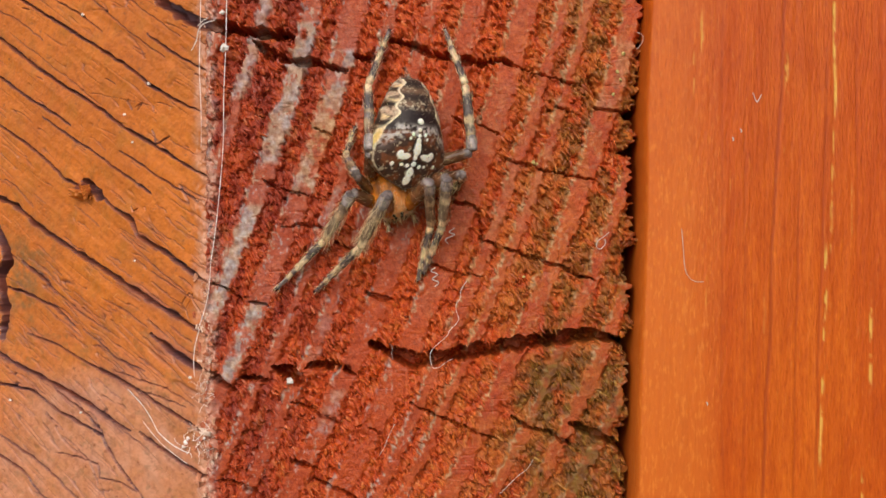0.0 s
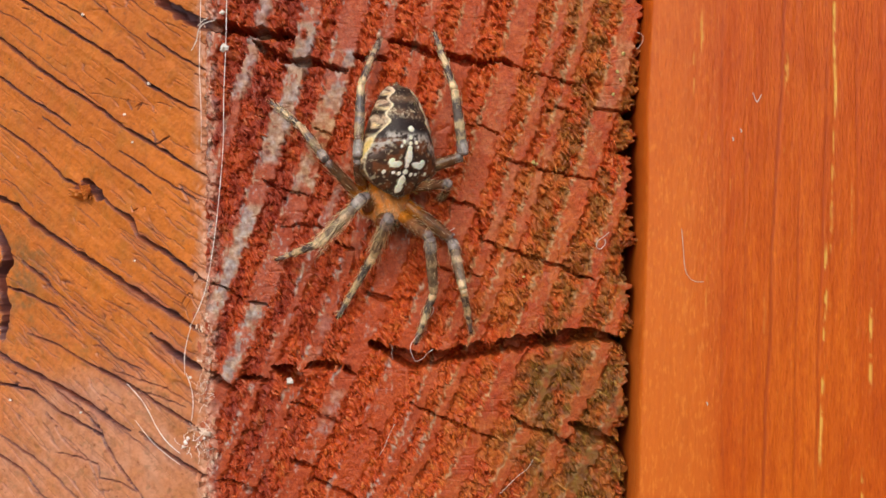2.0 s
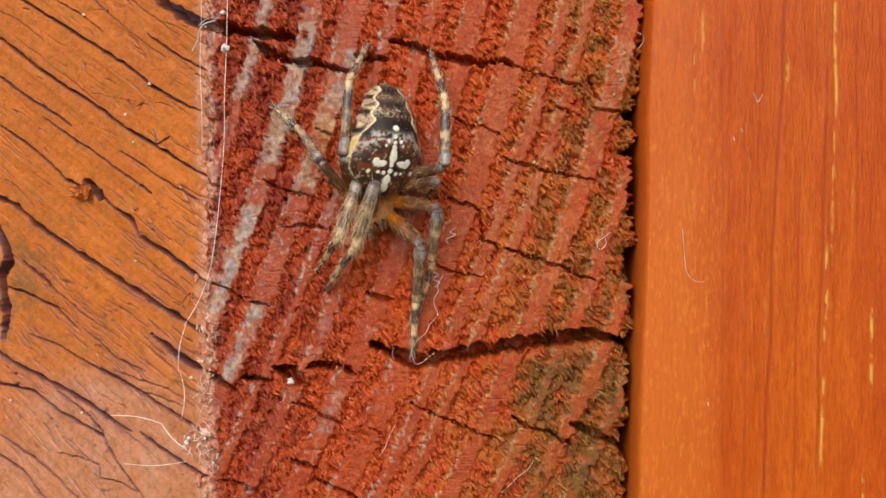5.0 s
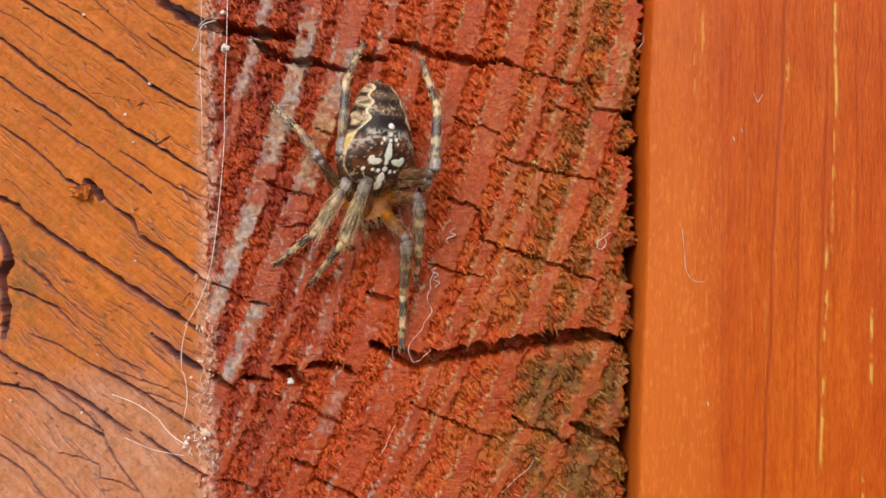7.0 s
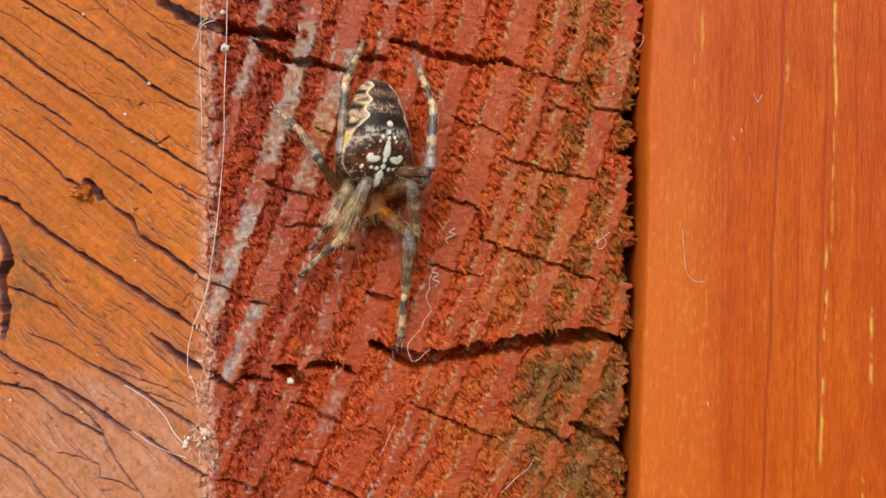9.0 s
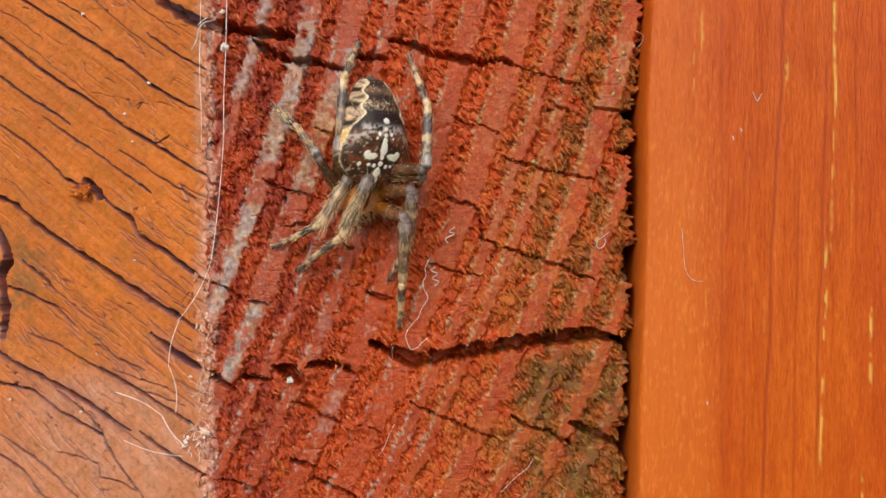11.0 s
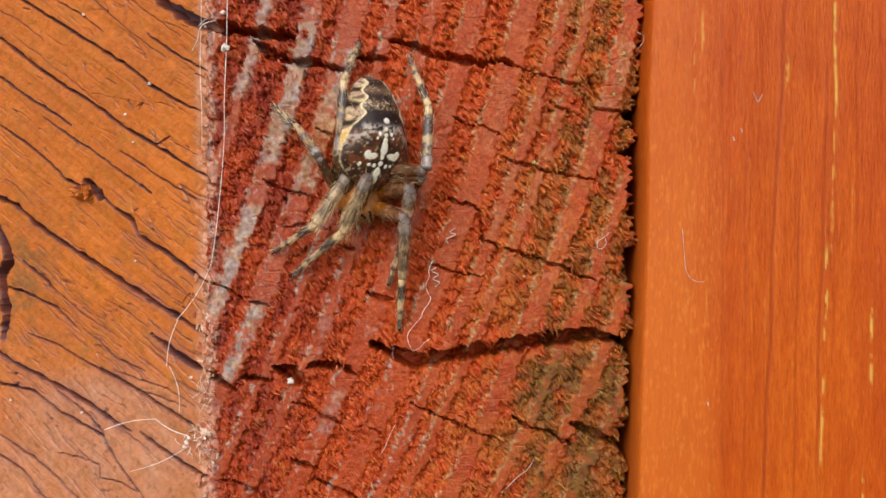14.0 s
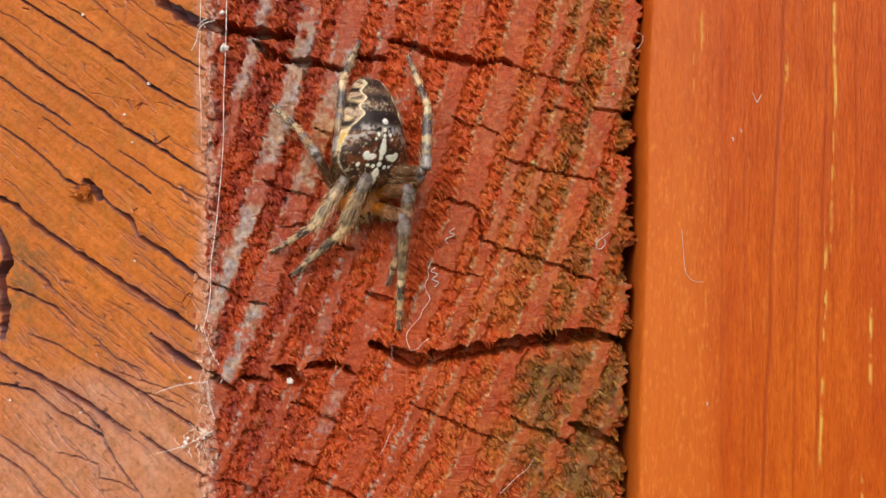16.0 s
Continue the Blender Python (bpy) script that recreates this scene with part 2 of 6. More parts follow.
# ---- the beam: sawn end and side face are one skin, bent at the arris ----
# growth rings on the sawn end: middle, half width, height, bare wood (plan units, the last 0 to 1)
RINGS = ((398, 9, 5, 0.3), (472, 11, 7, 0.75), (560, 18, 9, 1.0), (636, 22, 9, 0.95), (700, 10, 6, 0.6), (768, 13, 6, 0.12),
         (846, 21, 6, 0.1), (935, 24, 7, 0.12), (1001, 12, 6, 0.35), (1046, 11, 6, 0.3), (1128, 20, 8, 0.1), (1206, 13, 5, 0.1),
         (1280, 15, 7, 0.08), (1345, 13, 6, 0.1))


def ring_line(x, y):
    """Which growth ring a place of the sawn end belongs to; the rings lean and bow."""
    return x + 0.25 * y + 0.0001474 * y * y


def end_cracks(d, x, y):
    groove(d, x, y, 15, 30, (452, 74), (480, 96), (510, 108), (560, 112), (614, 126))
    groove(d, x, y, 11, 22, (628, 99), (655, 103), (684, 106))
    groove(d, x, y, 14, 28, (690, 72), (730, 79), (760, 96), (800, 102), (850, 110), (890, 105), (912, 118))
    groove(d, x, y, 4, 12, (905, 116), (950, 130), (1000, 145), (1032, 150))
    groove(d, x, y, 6, 14, (1040, 135), (1048, 155), (1062, 176))
    groove(d, x, y, 6, 12, (1050, 188), (1075, 195), (1104, 200))
    groove(d, x, y, 3.5, 9, (800, 205), (830, 222), (860, 225), (884, 237))
    groove(d, x, y, 3.5, 9, (972, 178), (990, 190), (1015, 201))
    groove(d, x, y, 5, 12, (888, 278), (920, 290), (960, 300), (990, 308), (1030, 315), (1054, 318))
    groove(d, x, y, 5.5, 14, (772, 350), (800, 355), (840, 365), (850, 376), (855, 425), (884, 437))
    groove(d, x, y, 7, 16, (893, 437), (930, 452), (965, 462), (1000, 475), (1020, 488), (1054, 497))
    groove(d, x, y, 5, 12, (756, 468), (790, 478), (852, 489))
    groove(d, x, y, 25, 55, (658, 608), (690, 622), (738, 642), (790, 630), (840, 622), (880, 617), (920, 610), (980, 600), (1040, 594), (1100, 600))
    groove(d, x, y, 15, 36, (543, 652), (570, 644), (600, 648), (628, 662))
    groove(d, x, y, 21, 40, (488, 652), (515, 660), (538, 676))
    groove(d, x, y, 11, 26, (428, 668), (450, 672), (474, 672))
    groove(d, x, y, 6, 14, (728, 714), (770, 735), (800, 746), (850, 768), (878, 778))
    groove(d, x, y, 8, 20, (908, 738), (940, 760), (970, 765), (1012, 788))
    groove(d, x, y, 16, 30, (1010, 748), (1060, 772), (1112, 794))
    groove(d, x, y, 6, 14, (518, 713), (560, 730), (604, 748))
    groove(d, x, y, 5, 10, (653, 759), (678, 771))
    groove(d, x, y, 9, 18, (648, 519), (670, 524), (694, 531))
    groove(d, x, y, 7, 14, (443, 533), (476, 541))
    groove(d, x, y, 5, 12, (466, 318), (500, 335), (548, 346))
    groove(d, x, y, 4, 9, (556, 228), (590, 242))
    groove(d, x, y, 8, 18, (516, 812), (540, 822), (564, 832))
    groove(d, x, y, 7, 16, (560, 850), (600, 866), (640, 886))
    groove(d, x, y, 7, 16, (592, 428), (626, 442))
    groove(d, x, y, 4, 9, (498, 402), (530, 398), (584, 406))
    groove(d, x, y, 5, 12, (375, 500), (405, 514), (432, 532))
    groove(d, x, y, 6, 14, (380, 850), (420, 855), (462, 874))
    groove(d, x, y, 14, 30, (330, 640), (360, 655), (416, 690))
    groove(d, x, y, 22, 48, (340, 30), (372, 47), (410, 50), (450, 57), (522, 64))
    groove(d, x, y, 5, 12, (345, 310), (375, 325), (400, 338))


def side_cracks(d, x, y):
    groove(d, x, y, 4.9, 12.8, (-192.1, 192), (-132.1, 221), (-86.9, 246.5), (-41, 274.9), (-0.8, 306.9), (54.4, 322.6), (103.6, 339.9))
    groove(d, x, y, 8, 18.7, (103.6, 339.9), (138.3, 366), (182.7, 387.7), (197.3, 417.1), (261.8, 445.1), (310.6, 470.4), (368, 503))
    groove(d, x, y, 20.9, 20, (54.4, 312.9), (77.6, 326.4), (103.6, 346.3))
    groove(d, x, y, 9.6, 25.5, (-298.6, 297.9), (-192.1, 337.5), (-140.6, 355.5), (-90.2, 389.8), (7.2, 434.5), (130.8, 489.7), (247.6, 542.9), (317.5, 573.5), (385, 605))
    groove(d, x, y, 5.6, 15.3, (-298.6, -39.4), (-192.1, 16.9), (-90.2, 78.5), (-8.7, 123.3), (69.9, 161.1), (160.6, 214.1), (233.4, 249), (289.8, 277), (370, 316))
    groove(d, x, y, 4.9, 13.6, (-192.1, -90), (-98.5, -39.1), (-24.8, -0.6), (69.9, 48.4), (160.6, 95.5), (226.2, 140.1), (289.8, 172.1), (352.9, 198.3))
    groove(d, x, y, 4.55, 11.9, (-298.6, 42), (-192.1, 95.3), (-90.2, 150.8), (-24.8, 180.2), (16.7, 204.3))
    groove(d, x, y, 3.3, 10.2, (-63.8, 182.3), (7.2, 222.3), (77.6, 255.8), (153.2, 297.9), (230.5, 338.7))
    groove(d, x, y, 2.7, 8.5, (150.2, 258.9), (233.4, 300.6), (347.5, 357.6))
    groove(d, x, y, 20.9, 24, (190, -56.5), (251.9, -12.3), (303.7, 18.7), (354.2, 41.9), (385, 50))
    groove(d, x, y, 3, 9.35, (221.9, 46.6), (289.8, 90.6), (368, 127))
    groove(d, x, y, 2.1, 6.8, (-90.2, -78.3), (-24.8, -42.3), (54.4, -1.4), (103.6, 32.3))
    groove(d, x, y, 1.8, 5.95, (69.9, -37.4), (160.6, 30.3), (264.6, 93.6))
    groove(d, x, y, 1.56, 5.1, (168, -26.6), (303.7, 60.3))
    groove(d, x, y, 1.8, 5.95, (-209.5, -46.3), (-140.6, -15.5), (-60.6, 33.4))
    groove(d, x, y, 1.56, 5.1, (-161, 10.7), (54.4, 140.7))
    groove(d, x, y, 27, 46, (-216.5, 377.0), (-188.6, 417.1), (-171.3, 448.9), (-166.2, 469.3), (-188.6, 492.1), (-181.7, 530.6), (-171.3, 571.2), (-181.7, 621.4))
    groove(d, x, y, 7.2, 17, (-127, 465.7), (-65.5, 495.2), (-21.6, 529.7))
    groove(d, x, y, 4.9, 12.8, (-167.9, 516.8), (-115.3, 526), (-24.8, 555), (26.2, 588.3))
    groove(d, x, y, 3.12, 7.65, (-106.9, 607.3), (-8.7, 631), (54.4, 655.2), (130.8, 677.9))
    groove(d, x, y, 6, 13, (54.4, 655.2), (130.8, 677.9), (219, 709.3), (303.7, 744.5), (368, 768))
    groove(d, x, y, 12.5, 25, (233.4, 596.9), (254.7, 609.4), (289.8, 628.4), (344.8, 651), (380, 668))
    groove(d, x, y, 7.5, 13, (-298.6, 614.3), (-192.1, 650.2), (-123.7, 675.1), (-24.8, 702.9), (54.4, 730.6), (130.8, 762.5), (178.3, 778.8))
    groove(d, x, y, 5.2, 11, (-298.6, 689.9), (-192.1, 710.5), (-90.2, 720.1), (-8.7, 756.6), (54.4, 775.8), (103.6, 791.2), (115.7, 811.4), (138.3, 835.9), (175.3, 869.1), (221.9, 907.9))
    groove(d, x, y, 3.9, 8.5, (-192.1, 815.1), (-90.2, 851.3), (-24.8, 883.7), (38.8, 921.7))
    groove(d, x, y, 4.6, 9, (-280.5, 831.5), (-192.1, 854.9), (-123.7, 876.8), (-70.4, 920.4))
    groove(d, x, y, 6.82, 13.6, (204.5, 778.8), (275.8, 813), (338, 837.6), (380, 850))
    groove(d, x, y, 3.12, 6.8, (35.6, 826.9), (92.9, 850.7), (97.5, 874.8), (145.7, 874.2), (195.8, 889.9))
    groove(d, x, y, 1.8, 5.95, (303.7, 541.5), (324.3, 520.8), (358.3, 560.2), (384, 592))
    groove(d, x, y, 1.8, 5.1, (100.5, 533.7), (153.2, 550.4), (221.9, 584.9))
    groove(d, x, y, 1.8, 5.1, (230.5, 481.3), (331.2, 530.7))
    groove(d, x, y, 1.8, 5.1, (145.7, 410.4), (204.5, 450.4), (317.5, 520.9))
    groove(d, x, y, 2.4, 6.8, (-178.2, 301.6), (-140.6, 316.2), (-90.2, 359.8))
    groove(d, x, y, 1.8, 5.1, (-90.2, 334.3), (-54, 353.9))
    groove(d, x, y, 0.96, 3.4, (54.4, 140.7), (175.3, 165.7), (250.5, 182.9))
    groove(d, x, y, 3, 7.65, (169.4, 165.4), (181.2, 182.8))
    groove(d, x, y, 3, 7.65, (233.4, 223.2), (241.9, 249.4), (275.8, 237.6))
    groove(d, x, y, 2.34, 5.95, (-24.8, 834.4), (69.9, 842.1), (88.3, 877.8))
    groove(d, x, y, 2.34, 5.1, (197.3, 700.3), (317.5, 723.3))
    groove(d, x, y, 2.34, 5.1, (130.8, 667.3), (275.8, 695.5), (338, 721.9))
    groove(d, x, y, 3.12, 6.8, (-90.2, 918), (-24.8, 933))

    # short scratches and splits
    groove(d, x, y, 2.6, 5.4, (190.0, 179.2), (207.4, 172.0), (195.8, 186.8))
    groove(d, x, y, 2.2, 4.8, (233.4, 176.7), (237.6, 189.4))
    groove(d, x, y, 1.7, 3.6, (244.8, 175.4), (264.6, 179.7), (284.2, 185.0))
    groove(d, x, y, 2.0, 4.2, (316.1, 255.8), (323.0, 261.2))
    groove(d, x, y, 2.2, 4.8, (178.3, 359.4), (184.1, 372.1), (198.7, 365.0))
    groove(d, x, y, 2.0, 4.2, (213.2, 363.2), (216.1, 371.5))
    groove(d, x, y, 2.4, 4.8, (307.8, 543.4), (320.2, 553.2), (325.7, 567.2))
    groove(d, x, y, 2.2, 4.8, (333.9, 520.6), (317.5, 547.2))
    groove(d, x, y, 2.0, 4.2, (-36.1, 482.7), (-21.6, 492.5), (-12.0, 506.6))
    groove(d, x, y, 1.5, 3.6, (190.0, 502.5), (230.5, 522.6), (261.8, 538.4))
    groove(d, x, y, 1.5, 3.6, (138.3, 508.6), (178.3, 525.7))
    groove(d, x, y, 1.8, 3.6, (82.2, 621.8), (124.7, 636.9))
    groove(d, x, y, 2.2, 4.8, (77.6, 866.1), (88.3, 875.7), (91.4, 888.2))
    groove(d, x, y, 1.8, 3.6, (-80.3, 101.5), (-63.8, 108.3))
    groove(d, x, y, 2.0, 4.2, (-123.7, -36.2), (-103.6, -30.7))
    groove(d, x, y, 2.0, 4.2, (306.5, 40.3), (323.0, 43.9))
    groove(d, x, y, 2.2, 4.8, (-54.0, 765.3), (-37.7, 772.9), (-44.2, 765.7))

    groove(d, x, y, 3.2, 8, (49.7, 592.9), (99.0, 618.9), (139.8, 644.7), (216.1, 664.9))
    groove(d, x, y, 3.6, 9, (-32.9, 706.7), (5.6, 728.3), (68.3, 758.6), (105.1, 785.7))
    groove(d, x, y, 2.2, 6, (-65.5, 497.4), (-5.5, 534.8), (69.9, 575.1), (124.7, 598.8))
    # fine splits along the grain, thickest over the middle of the face
    r = random.Random(21)
    for k in range(130):
        u, v = r.uniform(-230, 340), r.gauss(540, 120) if k % 4 else r.uniform(40, 860)
        run, bend = r.uniform(22, 80), r.uniform(-0.10, 0.12)
        a = math.atan2(0.50, 0.86) + r.gauss(0, 0.05)
        mid = (u + run * 0.5 * math.cos(a + bend), v + run * 0.5 * math.sin(a + bend))
        groove(d, x, y, r.uniform(1.2, 2.3), r.uniform(3, 5.5), (u, v), mid, (u + run * math.cos(a), v + run * math.sin(a)))


def edge_line(y):
    """The ragged far edge of the sawn end beside the upright board."""
    e = 1119 + 16 * step(300, 60, y) - 8 * step(560, 640, y) + 14 * (cloud(y / 26, 0 * y, 5) - 0.5) + 15 * (grain(y / 5, 0 * y, 6) - 0.5)
    for mid, half, dent in ((200, 14, 24), (268, 8, 16), (462, 26, 16), (605, 14, 20), (775, 22, 18)):
        e = e - dent * np.exp(-((y - mid) / half) ** 2)
    return e + 10 * np.exp(-((y - 424) / 10) ** 2)


def tufts(along, across, length, width, seed):
    """Overlapping tongues of torn fibre: each rises towards its tip and breaks off there."""
    along, across = along + 8 * (cloud(along / 26, across / 22, seed + 1, 2) - 0.5), across + 8 * (cloud(along / 30, across / 22, seed + 2, 2) - 0.5)
    row = np.floor(across / width).astype(np.int64)
    side = across / width - row
    run = along / length + 5 * lattice(row, row * 0 + 3, seed)
    cell = np.floor(run).astype(np.int64)
    f = run - cell
    tall = 0.25 + 0.75 * lattice(row, cell, seed + 4)
    tip = 0.72 + 0.24 * lattice(row, cell, seed + 5)
    taper = np.clip(1 - np.clip((f - 0.5) / (tip - 0.5 + 0.04), 0, 1) ** 2, 0.02, 1)
    ridge = np.clip(1 - ((2 * side - 1) / (0.35 + 0.75 * taper)) ** 2, 0, 1) ** 0.6
    return tall * ridge * (0.25 + 0.75 * f / tip) * (1 - step(tip - 0.05, tip + 0.03, f))


def beam_skin(beam):
    lo, top, bottom = -235.0, -70.0, 952.0
    xs = np.concatenate([np.arange(lo, 340, 1.55), np.arange(340, 1146, 1.22)])
    ys = np.arange(top, bottom, 1.25)
    nx, ny = len(xs), len(ys)
    x, y = np.meshgrid(xs, ys)
    wx = x + 7 * (cloud(x / 17, y / 17, 31) - 0.5) + 4 * (grain(x / 5, y / 5, 32) - 0.5)
    wy = y + 8 * (cloud(x / 15, y / 15, 33) - 0.5) + 4 * (grain(x / 5, y / 5, 34) - 0.5)
    arris = ARRIS + 12 * (cloud(y / 40, 0 * y, 41) - 0.5) + 8 * (grain(y / 9, 0 * y, 42) - 0.5)
    on_end = step(-5, 7, x - arris)

    # sawn end
    # torn fibres of the soft wood lie across the rings
    fa, fb = x * 0.56 + y * 0.83, -x * 0.83 + y * 0.56
    fa, fb = fa + 12 * (cloud(x / 34, y / 34, 60) - 0.5), fb + 9 * (cloud(x / 13, y / 13, 59, 2) - 0.5)
    comb = grain(fa / 17, fb / 4.2, 57) - 0.5
    u = ring_line(x, y) + 9 * (cloud(x / 70, y / 70, 51, 2) - 0.5) + 6 * (grain(x / 9, y / 9, 52) - 0.5) + 10 * comb
    late, bare, lift, lip = 0 * x, 0 * x, 0 * x, 0 * x
    for mid, half, height, worn in RINGS:
        m = 1 - step(half - 5, half + 6, np.abs(u - mid))
        late, bare, lift = np.maximum(late, m), np.maximum(bare, m * worn), np.maximum(lift, m * height)
        lip = np.maximum(lip, np.exp(-((u - mid + half) / 3.6) ** 2))
    rag = cloud(x / 30, y / 60, 55)
    late = late * step(0.12, 0.3, rag)
    barb = 1 - np.abs(2 * grain(fa / 12 + 9, fb / 3.6, 62) - 1)
    shag = np.maximum(tufts(fa, fb, 36, 8.5, 61), 0.85 * tufts(fa + 11, fb + 3, 23, 6, 163))
    torn = 19 * shag + 3.5 * (barb - 0.5) + 12 * (cloud(x / 26, y / 26, 63) - 0.5) - 4 - 6 * step(0.5, 0.72, cloud(x / 30 + 7, y / 30, 69))
    plain = 2.0 * (cloud(x / 22, y / 22, 64) - 0.5) + 0.8 * (grain(x / 2.6, y / 2.6, 65) - 0.5) - 1.9 * (1 - step(0.0, 0.05, np.abs(grain(fa / 60, y / 9, 67) - 0.5))) * step(0.5, 0.7, cloud(x / 40, y / 40, 68))
    h_end = late * (lift * 0.4 + 2 * lip + plain + 0.8 * (barb - 0.5)) + (1 - late) * (torn - 3)
    pits = step(0.66, 0.78, cloud(x / 9, y / 14, 66)) * (1 - late)
    h_end -= 6 * pits
    d_end = np.zeros_like(x)
    end_cracks(d_end, wx, wy)
    h_end -= d_end
    edge = edge_line(y)
    h_end -= 150 * step(-3, 9, x - edge) + 10 * step(-34, 0, x - edge) * (1 - late)

    # side face
    ga, gb = x * 0.845 + y * 0.535, -x * 0.535 + y * 0.845
    d_side = np.zeros_like(x)
    side_cracks(d_side, x + 5 * (cloud(x / 18, y / 18, 71) - 0.5) + 0.8 * (grain(x / 4, y / 4, 72) - 0.5),
                y + 6 * (cloud(x / 18, y / 18, 73) - 0.5) + 0.8 * (grain(x / 4, y / 4, 74) - 0.5))
    hair = np.abs(grain(ga / 170, gb / 15 + 0.7 * grain(ga / 80, gb / 30, 75), 76) - 0.5)
    hair = (1 - step(0.0, 0.03, hair)) * step(0.5, 0.68, cloud(ga / 110, gb / 26, 77))
    thin = np.abs(grain(ga / 90, gb / 8 + 0.7 * grain(ga / 60, gb / 20, 83), 84) - 0.5)
    hair = np.maximum(hair, 0.8 * (1 - step(0.0, 0.06, thin)) * step(0.60 - 0.06 * step(380, 520, y), 0.72 - 0.05 * step(380, 520, y), cloud(ga / 70, gb / 22, 85)))
    h_side = 5 * (cloud(ga / 160, gb / 22, 78) - 0.5) + 2.6 * (cloud(x / 18, y / 18, 79) - 0.5) + 1.3 * (cloud(x / 4, y / 4, 86) - 0.5) - 4.5 * hair - d_side
    knot = np.hypot((x - 50) * 0.7, y - 333)
    h_side += 44 * (1 - step(6, 19, knot)) * cloud(x / 6, y / 6, 80)
    chip = step(0.45, 0.62, cloud(x / 14, y / 20, 81)) * step(-26, -4, x - arris)
    h_side -= 3 * chip

    h = on_end * h_end + (1 - on_end) * h_side
    h += 5 * np.exp(-((x - arris - 4) / 14) ** 2) * (cloud(x / 7, y / 9, 116) - 0.45) * step(40, 90, y) - 4 * np.exp(-((x - arris) / 7) ** 2)
    # bend at the arris, rounded
    back = np.log1p(np.exp(-(x - ARRIS) / 3.0)) * 3.0
    q = np.minimum(x - ARRIS, 0)
    px = ARRIS + q * math.cos(TURN) + np.maximum(x - ARRIS, 0)
    py = -back * math.sin(TURN)
    nxn, nyn = -math.sin(TURN) * (1 - on_end), math.cos(TURN) * (1 - on_end) + on_end
    X = (px + nxn * h - CX) * UNIT
    Y = -(py + nyn * h) * UNIT
    Z = (CY - y) * UNIT
    co = np.stack([X, Y, Z], -1)

    # stretches of the rings where the paint is gone, each by ring, upper and lower end; the faint long ones on 846 and
    # 935 paint a sky sheen
    gone = 0 * x
    for mid, y0, y1, amount in ((472, -70, 175, 0.8), (560, 38, 288, 1.0), (560, 362, 565, 1.0), (636, 88, 345, 0.95), (636, 345, 530, 0.12), (636, 536, 676, 1.0), (640, 690, 760, 0.4),
                                (700, 290, 400, 0.5), (846, 690, 770, 0.45), (846, 190, 480, 0.16), (935, 140, 560, 0.14), (768, 330, 470, 0.2), (1001, 280, 420, 0.22), (1046, 240, 420, 0.18), (1128, 75, 195, 0.5), (768, 540, 640, 0.3)):
        gone = np.maximum(gone, amount * step(y0 - 6, y0 + 8, y) * step(y1 + 8, y1 - 6, y) * (1 - step(16 - 6 * (y1 > 350), 24 - 7 * (y1 > 350), np.abs(u - mid))))
    worn = late * np.maximum(gone, 0.12 * bare) * step(0.16, 0.33, cloud(x / 9, y / 15, 90)) * on_end
    worn *= (0.7 + 0.3 * grain(x / 5, y / 8, 91)) * (1 - 0.8 * step(0.5, 0.62, cloud(x / 20, y / 26, 118)) * step(596, 610, u))
    flecks = step(0.70, 0.82, cloud(x / 9, y / 16, 92)) * 0.28 * on_end
    crust = np.exp(-((x - arris - 4 - 10 * (cloud(y / 33, 0 * y, 113) - 0.5)) / (9 + 9 * cloud(y / 50, 0 * y, 114))) ** 4) * step(0.34, 0.5, cloud(x / 10, y / 17, 115) + 0.12 * step(560, 680, y)) * 0.9
    corner = np.exp(-((x - arris - 2) / 15) ** 2) * step(0.34, 0.58, cloud(x / 12, y / 16, 93)) * 0.85
    # small pale glints on the smooth rings, painted as specks of colour
    glints = step(0.61, 0.75, cloud(x / 5, y / 8, 98)) * step(0.4, 0.6, cloud(x / 45, y / 60, 99)) * (0.75 - 0.35 * step(700, 850, x)) * late * on_end
    worn = np.maximum(np.maximum(worn, np.maximum(flecks * late, glints)), corner)
    moss = step(0, 0.35, 1 - np.hypot((x - 1020) / 140, (y - 695) / 92)) + step(0, 0.4, 1 - np.hypot((x - 1010) / 135, (y - 840) / 95))
    moss = 0.85 * np.clip(moss, 0, 1) * (0.4 + 0.6 * step(0.36, 0.58, cloud(x / 22, y / 22, 94))) * (1 - 0.7 * late * step(1240, 1255, u) * step(1320, 1305, u))
    moss = np.maximum(moss, 0.75 * step(-22, -4, x - edge) * step(330, 480, y) * step(0.35, 0.6, cloud(x / 14, y / 18, 85)))
    moss = np.maximum(moss, 0.6 * step(930, 1060, x + 0.15 * y) * (1 - late) * step(0.36, 0.58, cloud(x / 17, y / 26, 117)))
    ochre = step(800, 1060, x + 0.2 * y) * (step(0.36, 0.62, cloud(x / 22, y / 36, 95)) * (0.58 * (1 - late) + 0.30 * late) + lip * 0.7 * step(0.35, 0.6, cloud(x / 14, y / 30, 96)))
    ochre = np.clip(ochre + 0.25 * step(0.62, 0.74, cloud(x / 20, y / 20, 87)) * (1 - late), 0, 1)
    # broken highlights along the rings' left lips, painted with the bare-wood colours
    worn = np.maximum(worn, lip * on_end * step(0.43, 0.62, cloud(x / 22, y / 40, 88) + 0.14 * step(700, 900, x)) * step(0.22, 0.5, grain(fa / 30, fb / 5, 86)) * 0.95)
    # where the reflected sky is painted, strongest low on the side face
    pink_sheen = np.clip(1 - np.hypot((x - 101) / 300, (y - 765) / 115), 0, 1) * 1.3 + 0.5 * step(780, 860, y) + 0.22 * step(520, 740, y)
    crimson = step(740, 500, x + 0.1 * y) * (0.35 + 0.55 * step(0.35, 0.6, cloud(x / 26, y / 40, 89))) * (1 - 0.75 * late)
